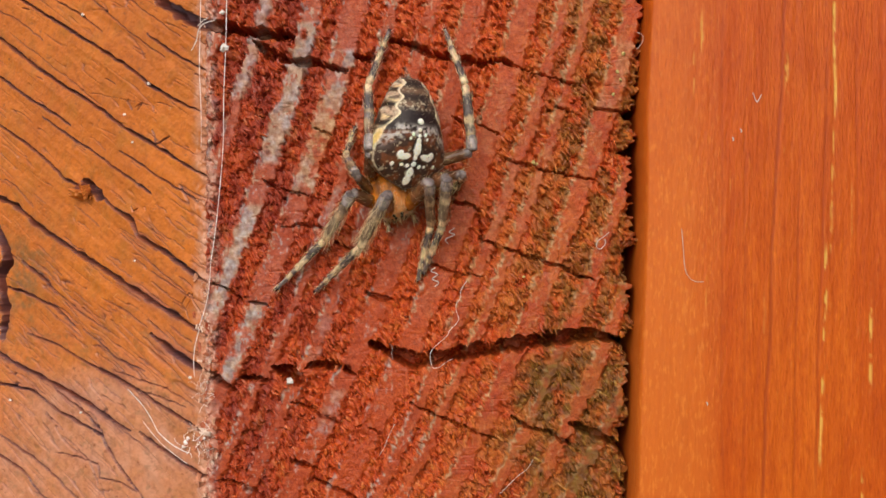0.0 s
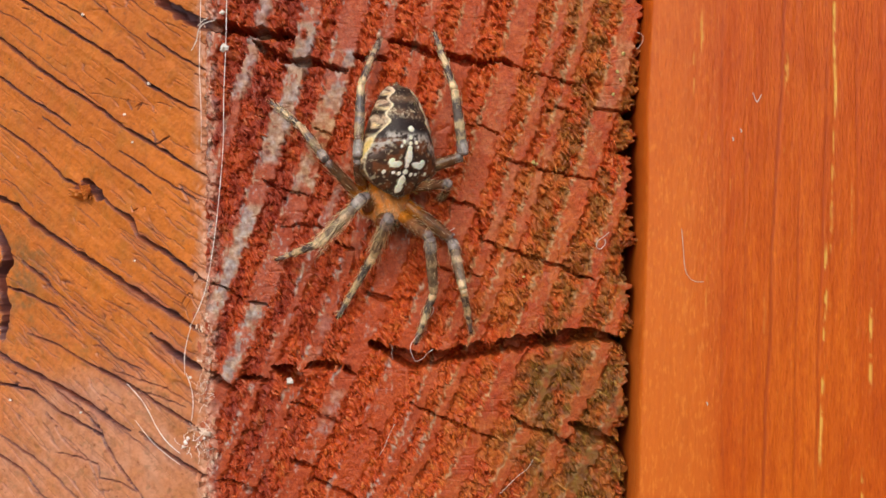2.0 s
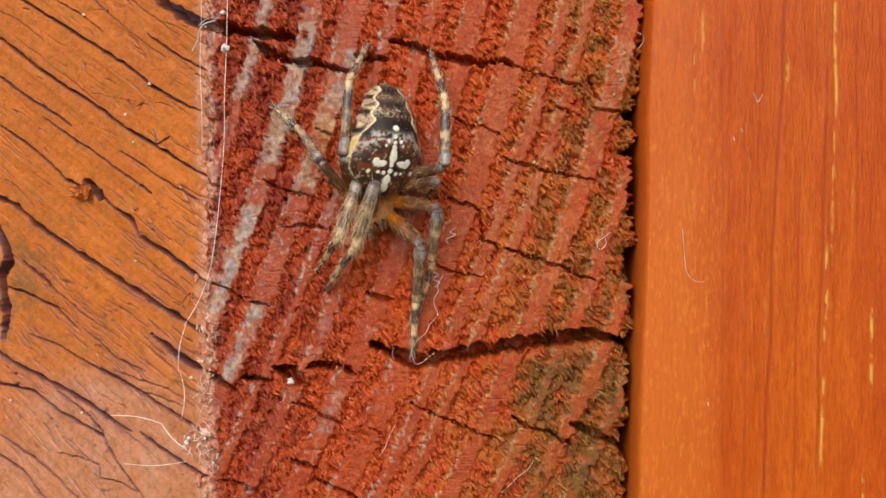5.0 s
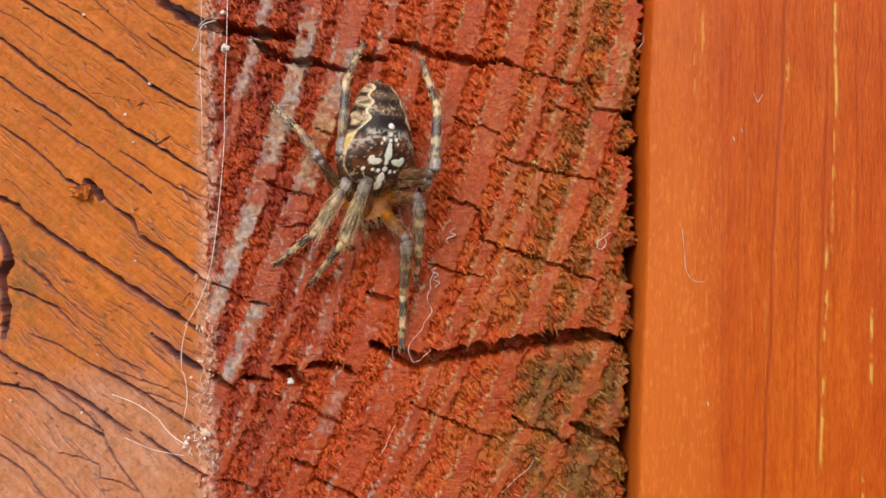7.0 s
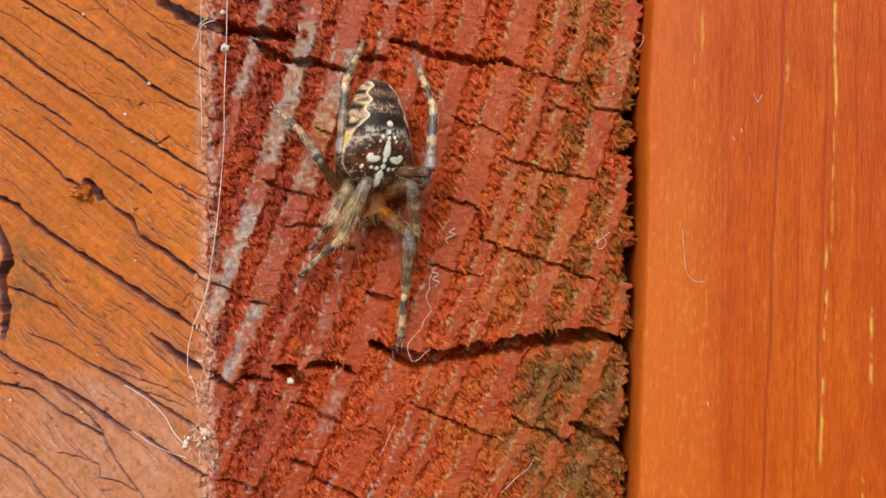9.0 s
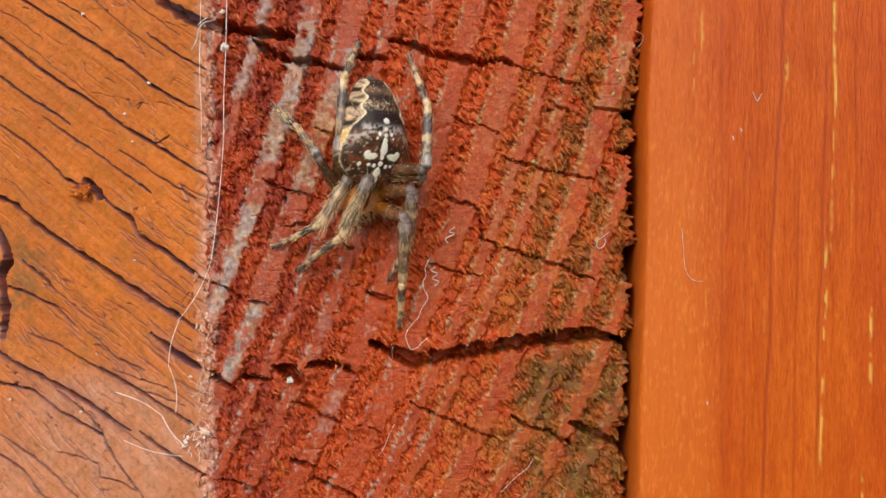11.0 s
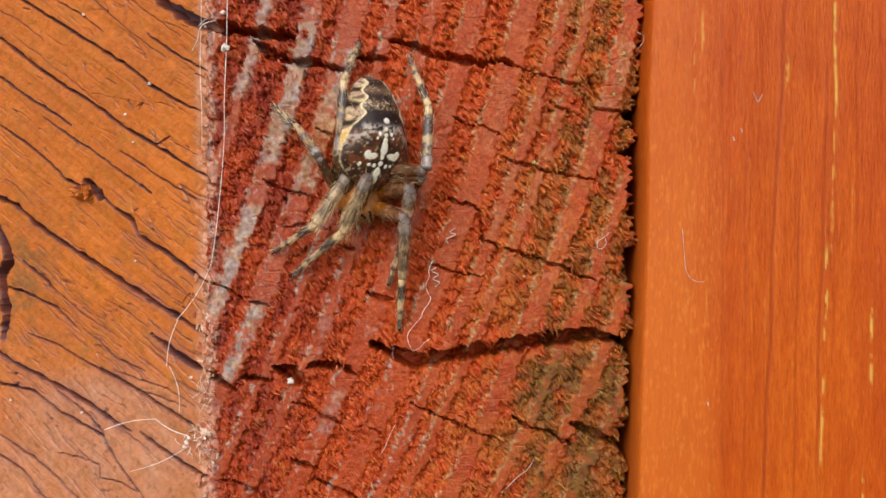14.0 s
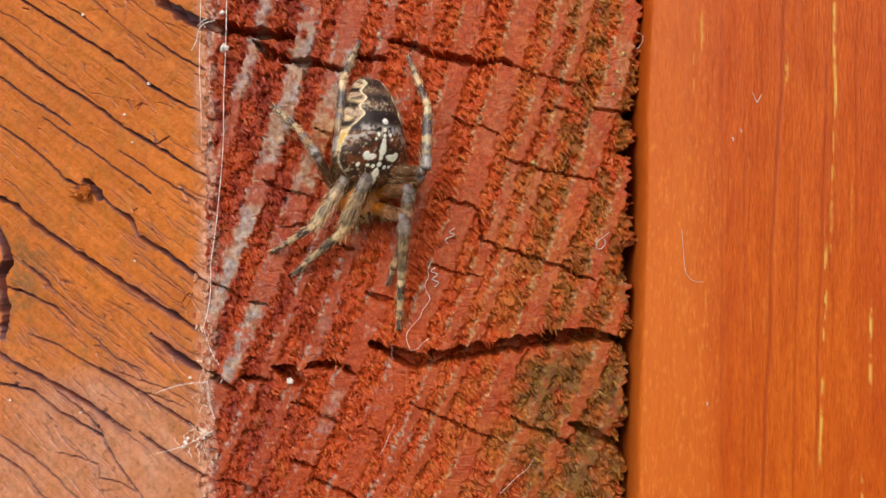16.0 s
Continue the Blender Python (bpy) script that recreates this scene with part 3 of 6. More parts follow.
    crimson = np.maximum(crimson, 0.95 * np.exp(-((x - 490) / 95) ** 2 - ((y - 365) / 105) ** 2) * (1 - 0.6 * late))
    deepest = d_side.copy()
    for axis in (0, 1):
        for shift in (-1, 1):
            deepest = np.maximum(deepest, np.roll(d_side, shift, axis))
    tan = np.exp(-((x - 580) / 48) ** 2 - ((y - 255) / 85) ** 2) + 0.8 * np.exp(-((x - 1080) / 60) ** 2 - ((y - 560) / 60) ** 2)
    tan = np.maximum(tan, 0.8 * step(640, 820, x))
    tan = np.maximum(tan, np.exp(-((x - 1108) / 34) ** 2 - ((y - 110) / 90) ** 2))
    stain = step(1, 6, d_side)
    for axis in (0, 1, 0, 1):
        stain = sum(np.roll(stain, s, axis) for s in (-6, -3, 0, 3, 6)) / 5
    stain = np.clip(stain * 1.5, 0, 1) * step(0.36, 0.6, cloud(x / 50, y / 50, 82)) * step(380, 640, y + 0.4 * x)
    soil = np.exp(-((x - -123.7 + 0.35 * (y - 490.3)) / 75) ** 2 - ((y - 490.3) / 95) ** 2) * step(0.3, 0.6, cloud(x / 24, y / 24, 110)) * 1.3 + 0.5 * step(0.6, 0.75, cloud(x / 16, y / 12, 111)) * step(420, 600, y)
    # where crack shade is painted: grooves, their rims and the hairlines
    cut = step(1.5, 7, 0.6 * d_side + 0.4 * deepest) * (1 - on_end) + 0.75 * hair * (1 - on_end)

    k = int(np.searchsorted(xs, ARRIS - 2))
    # the skin's upper and lower rim turn back to the core
    rim = co[[0, -1]].copy()
    rim[..., 1] = 0.0134
    co = np.concatenate([rim[:1], co, rim[1:]])
    ny += 2
    grid = lambda a, s: np.concatenate([a[:1], a, a[-1:]])[:, s].reshape(-1)
    left, right = slice(0, k + 1), slice(k, nx)
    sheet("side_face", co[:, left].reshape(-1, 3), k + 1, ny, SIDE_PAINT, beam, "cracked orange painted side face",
          {"cut": grid(cut, left), "worn": grid(np.maximum(np.maximum(np.maximum(corner, crust), 0.5 * chip), 0.8 * np.exp(-((x - arris + 9) / 15) ** 2) * step(0.3, 0.52, cloud(x / 9, y / 24, 112))), left), "pink_sheen": grid(np.clip(pink_sheen, 0, 0.8), left), "stain": grid(stain, left), "soil": grid(np.clip(soil, 0, 1), left)})
    sheet("sawn_end", co[:, right].reshape(-1, 3), nx - k, ny, END_PAINT, beam, "rough red painted end grain with growth rings",
          {"late": grid(late, right), "worn": grid(worn, right), "moss": grid(moss, right), "ochre": grid(ochre, right), "crimson": grid(crimson, right), "tan": grid(tan, right), "crust": grid(crust, right)})
    torn_fibres(beam, co[1:-1], x, late, on_end, edge, d_end, moss, ochre, crimson)


def torn_fibres(beam, co, x, late, on_end, edge, d_end, moss, ochre, crimson):
    """Loose fibre ends that stand up from the soft wood between the rings."""
    rng = np.random.default_rng(3)
    y = (CY - co[..., 2] / UNIT)
    soft = np.flatnonzero((crimson * rng.random(late.shape) < 0.3) & (late < 0.3 + 0.6 * rng.random(late.shape) ** 6) & (on_end > 0.9) & (x < edge - 5) & (d_end < 8))
    pick = rng.choice(soft, 3000, replace=False)
    base = co.reshape(-1, 3)[pick] / UNIT
    n = len(pick)
    px, py = x.ravel()[pick], y.ravel()[pick]
    ang = radians(54) + 1.9 * (cloud(px / 26, py / 26, 140, 2) - 0.5) + rng.normal(0, 0.17, n)
    lift = rng.uniform(0.0, 0.3, n)
    way = np.stack([np.cos(ang), -lift, -np.sin(ang)], -1)
    side = np.stack([np.sin(ang), 0 * ang, np.cos(ang)], -1)
    ln, wd = rng.uniform(7, 17, n)[:, None], (0.8 + 2.2 * rng.uniform(0, 1, n) ** 1.5)[:, None]
    base = base - way * ln * 0.25
    mid, tip = base + way * ln * 0.6, base + way * ln + np.stack([0 * ang, rng.uniform(0.0, 4.5, n), 0 * ang], -1)
    crest = np.array((0.0, -0.95, 0.0)) * wd
    sunk = np.array((0.0, 0.5, 0.0)) * wd
    pts = np.stack([base - side * wd * 0.8, base + crest * 0.6, base + side * wd * 0.8, mid - side * wd + sunk, mid + crest, mid + side * wd + sunk,
                    tip - side * wd * 0.35 + sunk, tip + crest * 0.3, tip + side * wd * 0.35 + sunk], 1)
    q = np.array([(0, 1, 4, 3), (1, 2, 5, 4), (3, 4, 7, 6), (4, 5, 8, 7)])
    me = bpy.data.meshes.new("torn_fibres")
    fill(me, pts.reshape(-1, 3) * UNIT, (np.arange(n)[:, None, None] * 9 + q[None]).reshape(-1, 4))
    for key, values in (("moss", moss), ("ochre", ochre), ("crimson", crimson)):
        me.attributes.new(key, "FLOAT", "POINT").data.foreach_set("value", np.repeat(values.ravel()[pick], 9).astype(np.float32))
    me.materials.append(FIBRE_PAINT)
    ob = new("torn_fibres", me)
    ob.parent = beam
    tagged(ob, "torn red wood fibres", kind="stuff")


def boxed(bm, lo, hi):
    vs = [bm.verts.new((x, y, z)) for x in (lo[0], hi[0]) for y in (lo[1], hi[1]) for z in (lo[2], hi[2])]
    for f in ((0, 1, 3, 2), (4, 6, 7, 5), (0, 4, 5, 1), (2, 3, 7, 6), (0, 2, 6, 4), (1, 5, 7, 3)):
        bm.faces.new([vs[i] for i in f])


def flake_mesh(seed):
    """A small curled chip of paint, thick at its root."""
    bm = bmesh.new()
    r = random.Random(seed)
    ring = [(math.cos(a) * q, math.sin(a) * q * 0.62) for a, q in [(2 * math.pi * (k + r.uniform(-0.3, 0.3)) / 12, r.choice((0.45, 0.7, 0.95, 1.25))) for k in range(12)]]
    low = [bm.verts.new((x, 0.2, y)) for x, y in ring]
    high = [bm.verts.new((x * 0.92, -0.06 - 0.16 * max(x, 0) + r.uniform(-0.07, 0.07), y * 0.92)) for x, y in ring]
    top = bm.verts.new((0.1, -0.07, 0))
    for k in range(12):
        n = (k + 1) % 12
        bm.faces.new((low[k], low[n], high[n], high[k]))
        bm.faces.new((high[k], high[n], top))
    bmesh.ops.recalc_face_normals(bm, faces=bm.faces)
    me = bpy.data.meshes.new("paint_flake")
    bm.to_mesh(me)
    bm.free()
    me.materials.append(FLAKE)
    return me


def paint_flakes(beam):
    """Chips of old paint that crumble along the arris, most of them low down."""
    r = random.Random(12)
    shapes = [flake_mesh(k) for k in range(6)]
    for k in range(90):
        low = r.random() < 0.75
        y = r.gauss(690, 95) if low else r.uniform(-40, 560)
        x = 365 + r.gauss(0, 10 if low else 6)
        ob = new("paint_flake", shapes[k % 6])
        ob.parent = beam
        size = (r.uniform(10, 15) if k % 16 == 0 and low else r.uniform(2.5, 8 if low else 6)) * UNIT
        fall = max(0, 365 - x) * math.sin(TURN)
        ob.matrix_basis = Matrix.Translation(spot(x, y, r.uniform(-1, 4) - fall)) @ pose(0, 0, 0, r.uniform(-25, 25), r.uniform(0, 360), r.uniform(-30, 10)) @ Matrix.Scale(size, 4)


def knot_splinters(beam):
    """A broken knot: a few orange splinters beside the crack on the side face."""
    r = random.Random(5)
    for k in range(16):
        ob = new("splinter", splinter_mesh(k))
        ob.parent = beam
        ob.matrix_basis = Matrix.Translation(spot(109 + r.gauss(0, 6), 331 + r.gauss(0, 7), -150 + r.uniform(0, 12))) @ pose(0, 0, 0, r.uniform(-30, 30), r.uniform(0, 360), r.uniform(-20, 20)) @ Matrix.Scale(r.uniform(5, 11) * UNIT, 4)


def splinter_mesh(seed):
    me = flake_mesh(seed + 40)
    me.name = "splinter"
    me.materials.clear()
    me.materials.append(SPLINTER)
    return me


def wood_chip(beam):
    """A loose chip that stands out from the torn edge beside the board."""
    me = flake_mesh(77)
    me.name = "wood_chip"
    me.materials.clear()
    me.materials.append(SPLINTER)
    ob = new("wood_chip", me)
    ob.parent = beam
    ob.matrix_basis = Matrix.Translation(spot(1113, 238, -6)) @ pose(0, 0, 0, 14, 55, -18) @ Matrix.Scale(15 * UNIT, 4)


def make_beam():
    beam = tagged(new("wooden_beam"), "weathered wooden beam, orange paint on the side, red on the sawn end", "beam")
    beam_skin(beam)
    bm = bmesh.new()
    boxed(bm, (-0.0344, 0.0130, -0.0189), (0.0120, 0.06, 0.0189))
    part("beam_core", bm, SIDE_PAINT, beam)
    paint_flakes(beam)
    knot_splinters(beam)
    wood_chip(beam)
    return beam


def make_board():
    """The upright board beside the beam, with a rounded arris, planed front and worn streaks."""
    board = tagged(new("upright_board"), "smooth vertical board painted glossy orange-brown, beside the beam", "board")
    r, x0, front, x1 = 5.6, 12.72, 2.0, 52.0
    prof = [(x0, -30.0), (x0, -12.0)]
    for k in range(24):
        a = math.pi * 0.5 * k / 23
        prof.append((x0 + 0.5 * (1 - math.cos(a)), front - 3.1 + 2.6 * math.sin(a)))
    prof += [(x, front - 0.5 * (1 - (x - x0 - 0.5) / (r - 0.5)) ** 2) for x in np.arange(x0 + 0.56, x0 + r, 0.09)]
    prof += [(x, front) for x in np.arange(x0 + r + 0.03, 30.0, 0.09)]
    prof += [(x, front) for x in np.arange(30.0, x1, 0.8)] + [(x1, -30.0)]
    prof = np.array(prof)
    zs = np.arange(-24, 24.01, 0.14)
    px, z = np.meshgrid(prof[:, 0], zs)
    ph = np.broadcast_to(prof[:, 1], px.shape).copy()
    wind = px + 0.5 * (cloud(z / 16, px / 14, 104, 2) - 0.5)
    ph += 0.09 * (cloud(wind / 1.6, z / 30, 101) - 0.5) + 0.04 * (cloud(wind / 0.5, z / 5, 102) - 0.5) + 0.035 * (cloud(wind / 0.16, z / 2.5, 105) - 0.5)
    # paler over the rounded left part, more so lower down
    pale_edge = step(x0 + 5.9, x0 + 4.7, px + 0.5 * cloud(z / 3, px / 2, 109)) * (0.25 + 0.4 * step(13, 2, z))
    px = px + 0.025 * z * np.clip((x0 + 12 - px) / 12, 0, 1)
    px = px + 0.30 * (cloud(z / 9, 0 * z, 103, 2) - 0.5) * (px < x0 + r)
    # narrow streaks where the paint has worn off along the grain: middle, lean, upper and lower end, half width
    bare, dark = 0 * px, 0 * px
    for mx, lean, hi, lo, half, amount in ((25.1, 0.0, 17, 9.2, 0.10, 1.0), (24.95, 0.03, 9.5, 0, 0.07, 0.7), (24.35, 0.025, 0, -13.6, 0.09, 1.0), (27.4, 0.02, -3.6, -8.8, 0.11, 1.0),
                                           (26.85, 0.0, -14.4, -20, 0.09, 0.8), (22.05, 0.0, 12.2, 10.3, 0.14, 0.7), (16.65, 0.01, 15, 12.8, 0.10, 0.7), (16.1, 0.02, 13.5, 10, 0.05, 0.5),
                                           (26.2, 0.01, 4, 1, 0.05, 0.4), (20.6, 0.0, -3, -6, 0.05, 0.35), (16.9, 0.0, -2, -5, 0.06, 0.35), (18.4, 0.0, 6, 3.5, 0.05, 0.3)):
        mid = mx + lean * (z - (hi + lo) / 2) + 0.22 * (cloud(z / 3.2, 0 * z + mx, 106) - 0.5)
        m = (1 - step(half * 0.4, half * 1.2, np.abs(px - mid))) * step(hi + 0.6, hi - 0.6, z) * step(lo - 0.6, lo + 0.6, z)
        bare = np.maximum(bare, amount * m * step(0.34, 0.56, cloud(z / 0.8, px / 0.3, 107)))
    for mx, lean, hi, lo, half, amount in ((21.15, 0.045, 19, -19, 0.10, 0.65), (24.2, 0.03, 12, -15, 0.08, 0.5), (22.6, 0.02, 6, -18, 0.07, 0.4), (17.9, 0.0, 16, -17, 0.06, 0.3), (26.5, 0.0, 16, 1, 0.06, 0.4), (19.3, 0.01, 10, -16, 0.07, 0.3)):
        mid = mx + lean * (z - (hi + lo) / 2) + 0.3 * (cloud(z / 5, 0 * z + mx, 108) - 0.5)
        dark = np.maximum(dark, amount * (1 - step(half * 0.4, half * 1.6, np.abs(px - mid))) * step(hi + 2, hi - 2, z) * step(lo - 2, lo + 2, z))
    ph -= 0.05 * bare + 0.04 * dark
    co = np.stack([px, -ph, z], -1).reshape(-1, 3) * MM
    sheet("planed_face", co, len(prof), len(zs), BOARD_PAINT, board, fields={"bare": bare, "dark": dark, "pale_edge": pale_edge})
    return board


wooden_beam = make_beam()
upright_board = make_board()

wall_bm = bmesh.new()
boxed(wall_bm, (-1.2, 0.0602, -1.1), (1.2, 0.20, 1.2))
tagged(part("wall_house", wall_bm, WALL_PAINT), "plain rendered house wall behind the beam", "wall", kind="structure")
ground_bm = bmesh.new()
boxed(ground_bm, (-400, -400, -1.3), (400, 400, -1.1))
tagged(part("ground", ground_bm, SOIL), "dull green-brown garden ground below the wall", "ground", kind="structure")

# ---- the spider: head down on the sawn end ----


def make_cuticle(name, rough, spec):
    mat, nt, bsdf = shader(name, rough, spec)
    node = nt.nodes.new("ShaderNodeAttribute")
    node.attribute_name = "pattern"
    col = mixed(nt, 1.0, node.outputs["Color"], ramp(nt, noisy(nt, 0.18, 3), (0.3, (0.84, 0.84, 0.84)), (0.7, (1.3, 1.27, 1.24))), "MULTIPLY")
    nt.links.new(col, bsdf.inputs["Base Color"])
    bsdf.inputs["Subsurface Weight"].default_value = 0.3
    bsdf.inputs["Subsurface Radius"].default_value = (0.0004, 0.0002, 0.0001)
    relief(nt, bsdf, noisy(nt, 0.10, 3), 0.03, 0.6)
    return mat


CUTICLE = make_cuticle("spider_cuticle", 0.42, 0.25)
LEG_SKIN = make_cuticle("spider_leg_skin", 0.27, 0.6)
EYE_BLACK = make_plain("eye_black", (0.01, 0.008, 0.008), (0.02, 0.015, 0.012), 0.2, 0.1, 0.6)
DARK, BROWN, CREAM = np.array((0.020, 0.011, 0.010)), np.array((0.14, 0.062, 0.032)), np.array((0.84, 0.71, 0.50))
WHITE = np.array((1.0, 0.97, 0.84))
ORANGE, BAND = np.array((0.68, 0.235, 0.020)), np.array((0.72, 0.54, 0.33))


def blend(a, b, m):
    m = np.asarray(m)[..., None]
    return a * (1 - m) + b * m


def coloured(name, co, faces, colours, material, parent):
    me = bpy.data.meshes.new(name)
    fill(me, co, faces)
    col = np.ones((len(co), 4), np.float32)
    col[:, :3] = np.clip(colours, 0, 1)
    me.color_attributes.new("pattern", "FLOAT_COLOR", "POINT").data.foreach_set("color", col.ravel())
    me.materials.append(material)
    ob = new(name, me)
    ob.parent = parent
    return ob


def wrapped(nu, nv):
    """Quads of a tube of nu rings with nv points each."""
    i = np.arange(nu - 1)[:, None] * nv
    j = np.arange(nv)[None, :]
    k = (j + 1) % nv
    return np.stack([i + j, i + k, i + nv + k, i + nv + j], -1).reshape(-1, 4)


def bristles(rng, base, normal, along, length, thick, colour, spread=0.35):
    """Fine tapering hairs on given points; they lean along the limb. Returns points, quads and colours."""
    n = len(base)
    way = normal + along * 0.9 + rng.normal(0, spread, (n, 3))
    way /= np.linalg.norm(way, axis=1)[:, None]
    side = np.cross(way, rng.normal(0, 1, (n, 3)))
    side /= np.linalg.norm(side, axis=1)[:, None] + 1e-9
    other = np.cross(way, side)
    ln = length * rng.uniform(0.5, 1.2, n)[:, None]
    mid = base + way * ln * 0.55
    tip = base + way * ln + along * ln * 0.35
    pts = np.stack([base + side * thick, base - side * thick * 0.5 + other * thick * 0.87, base - side * thick * 0.5 - other * thick * 0.87,
                    mid + side * thick * 0.7, mid - side * thick * 0.35 + other * thick * 0.6, mid - side * thick * 0.35 - other * thick * 0.6,
                    tip, tip, tip], 1)
    q = np.array([(0, 1, 4, 3), (1, 2, 5, 4), (2, 0, 3, 5), (3, 4, 7, 6), (4, 5, 8, 7), (5, 3, 6, 8)])
    faces = (np.arange(n)[:, None, None] * 9 + q[None]).reshape(-1, 4)
    cols = np.repeat(colour, 9, 0)
    return pts.reshape(-1, 3), faces, cols


def limb(name, length, radius, colour, parent, seed, hairs=60, hair=11.0, pale=0.7):
    """One joint of a leg along its own y axis: radius(s) in plan units, colour(s) along it, and hairs."""
    rng = np.random.default_rng(seed)
    nu, nv = 40, 14
    s = np.linspace(0, 1, nu)
    phi = np.linspace(0, 2 * math.pi, nv, endpoint=False)
    S, P = np.meshgrid(s, phi, indexing="ij")
    cap = np.sqrt(np.clip(1 - np.clip(1 - 2.4 * S * length / radius(0 * S), 0, 1) ** 2, 0, 1)) * np.sqrt(np.clip(1 - np.clip(1 - 2.0 * (1 - S) * length / radius(0 * S + 1), 0, 1) ** 2, 0, 1))
    R = radius(S) * np.maximum(cap, 0.02) * (1 + 0.06 * (grain(S * 9, P * 1.3, seed) - 0.5))
    co = np.stack([R * np.cos(P), S * length, R * np.sin(P)], -1).reshape(-1, 3)
    jag = 0.09 * (grain(S * 12, P * 2.2, seed + 3) - 0.5)
    cols = colour(np.clip(S + jag, 0, 1)) * (0.55 + 0.4 * step(0.3, 0.7, grain(S * length / 9, P * 2.4, seed + 5)) + 0.5 * grain(S * length / 24, P * 3.4 + 3, seed + 6))[..., None]
    faces, cols = wrapped(nu, nv), cols.reshape(-1, 3)
    hs, hp = rng.uniform(0.04, 0.97, hairs), rng.uniform(0, 2 * math.pi, hairs)
    nrm = np.stack([np.cos(hp), 0 * hp, np.sin(hp)], -1)
    base = nrm * (radius(hs) * 0.92)[:, None] + np.stack([0 * hs, hs * length, 0 * hs], -1)
    tint = np.where(rng.uniform(0, 1, hairs)[:, None] < pale, np.array((0.88, 0.66, 0.40)), np.array((0.07, 0.045, 0.035)))
    hc, hf, hcol = bristles(rng, base, nrm, np.array((0.0, 2.2, 0.0)), hair, 0.34, tint)
    return coloured(name, np.concatenate([co, hc]) * UNIT, np.concatenate([faces, hf + len(co)]), np.concatenate([cols, hcol]), LEG_SKIN, parent)


def bands(*stops):
    """Colours along a limb: (place, colour), sharp but for a narrow blur."""
    def paint(s):
        out = np.zeros((*np.shape(s), 3)) + stops[0][1]
        for p, c in stops[1:]:
            out = blend(out, c, step(p - 0.04, p + 0.04, s))
        return out
    return paint


GREYBROWN = np.array((0.115, 0.088, 0.082))
MAROON, LILAC, FUR = np.array((0.22, 0.094, 0.042)), np.array((0.40, 0.34, 0.325)), np.array((0.44, 0.27, 0.13))
TAN = np.array((0.50, 0.34, 0.20))
FEMUR_BANDS = bands((0, ORANGE * 0.62), (0.30, ORANGE * 0.36), (0.42, MAROON), (0.62, np.array((0.20, 0.10, 0.045))), (0.72, MAROON * 0.8), (0.92, GREYBROWN * 1.6))
MOTTLED_TIBIA = bands((0, BROWN * 1.2), (0.14, TAN * 0.85), (0.30, GREYBROWN * 1.5), (0.42, TAN * 0.7), (0.50, GREYBROWN), (0.82, BAND))
PALE_TIBIA = bands((0, TAN * 0.55), (0.2, TAN), (0.42, GREYBROWN * 2.2), (0.66, TAN * 1.1))
FRONT_TIBIA = bands((0, np.array((0.27, 0.19, 0.14))), (0.20, np.array((0.50, 0.36, 0.22))), (0.36, np.array((0.22, 0.15, 0.10))), (0.80, BAND * 0.95))
REAR_FEMUR = bands((0, ORANGE * 0.5), (0.3, MAROON * 0.7), (0.6, np.array((0.14, 0.078, 0.04))), (0.72, MAROON * 0.55), (0.92, GREYBROWN * 1.5))
# the lilac middle paints a bluish-grey highlight on the shiny knee
KNEE_BANDS = bands((0, GREYBROWN * 1.5), (0.2, LILAC), (0.7, LILAC * 0.75), (0.88, GREYBROWN * 1.4))
TIBIA_BANDS = bands((0, BAND * 0.6), (0.12, GREYBROWN * 1.3), (0.22, BAND * 0.85), (0.40, GREYBROWN), (0.82, BAND))
META_BANDS = bands((0, BAND), (0.17, GREYBROWN), (0.56, BAND * 0.95), (0.86, GREYBROWN * 1.6))
TARSUS_BANDS = bands((0, BAND * 0.75), (0.3, GREYBROWN * 1.7), (0.85, DARK * 2))


def make_leg(spider, hip, lengths, thick, seed):
    """A leg in six joints; coxa fixed to the body, the others follow the stances."""
    shin_bands = PALE_TIBIA if seed == 320 else MOTTLED_TIBIA if seed == 330 else FRONT_TIBIA if seed % 40 >= 20 else TIBIA_BANDS
    f, t, m = lengths
    leg = limb("leg", 26, lambda s: thick * (1.15 - 0.25 * s), bands((0, ORANGE * 0.7), (0.8, BROWN)), spider, seed, 14, 8)
    out = Vector((hip[0] - 26, hip[1] - 16, 0)).normalized()
    front = seed % 40 >= 20
    brush = front and hip[0] > 20
    kids = {
        "femur": limb("femur", f, lambda s: thick * (0.88 + 0.30 * np.sin(math.pi * np.clip(s, 0, 1) ** 0.8)), FEMUR_BANDS if front else REAR_FEMUR, leg, seed + 1, 90, 12),
        "patella": limb("patella", t * 0.27, lambda s: thick * (0.92 + 0.10 * np.sin(math.pi * s)), KNEE_BANDS, leg, seed + 2, 60, 9, 0.4),
        "tibia": limb("tibia", t * 0.79, lambda s: thick * (0.90 + 0.10 * np.sin(math.pi * s) - 0.22 * s), shin_bands, leg, seed + 3, 210 if brush else 100, 18 if brush else 9, 0.8 if brush else 0.5),
        "metatarsus": limb("metatarsus", m * 0.68, lambda s: thick * (0.69 - 0.19 * s), META_BANDS, leg, seed + 4, 110, 10, 0.6),
        "tarsus": limb("tarsus", m * 0.36, lambda s: thick * (0.50 - 0.2 * s), TARSUS_BANDS, leg, seed + 5, 46, 8),
    }
    # the coxa's own mesh is turned into the body's space, so that the joints share that space
    turn = Vector((0, 1, 0)).rotation_difference(out).to_matrix().to_4x4()
    at = (Vector(hip) - out * 20) * UNIT
    leg.data.transform(Matrix.Translation(at) @ turn)
    return leg, kids


BACK_LENGTH = 196.0


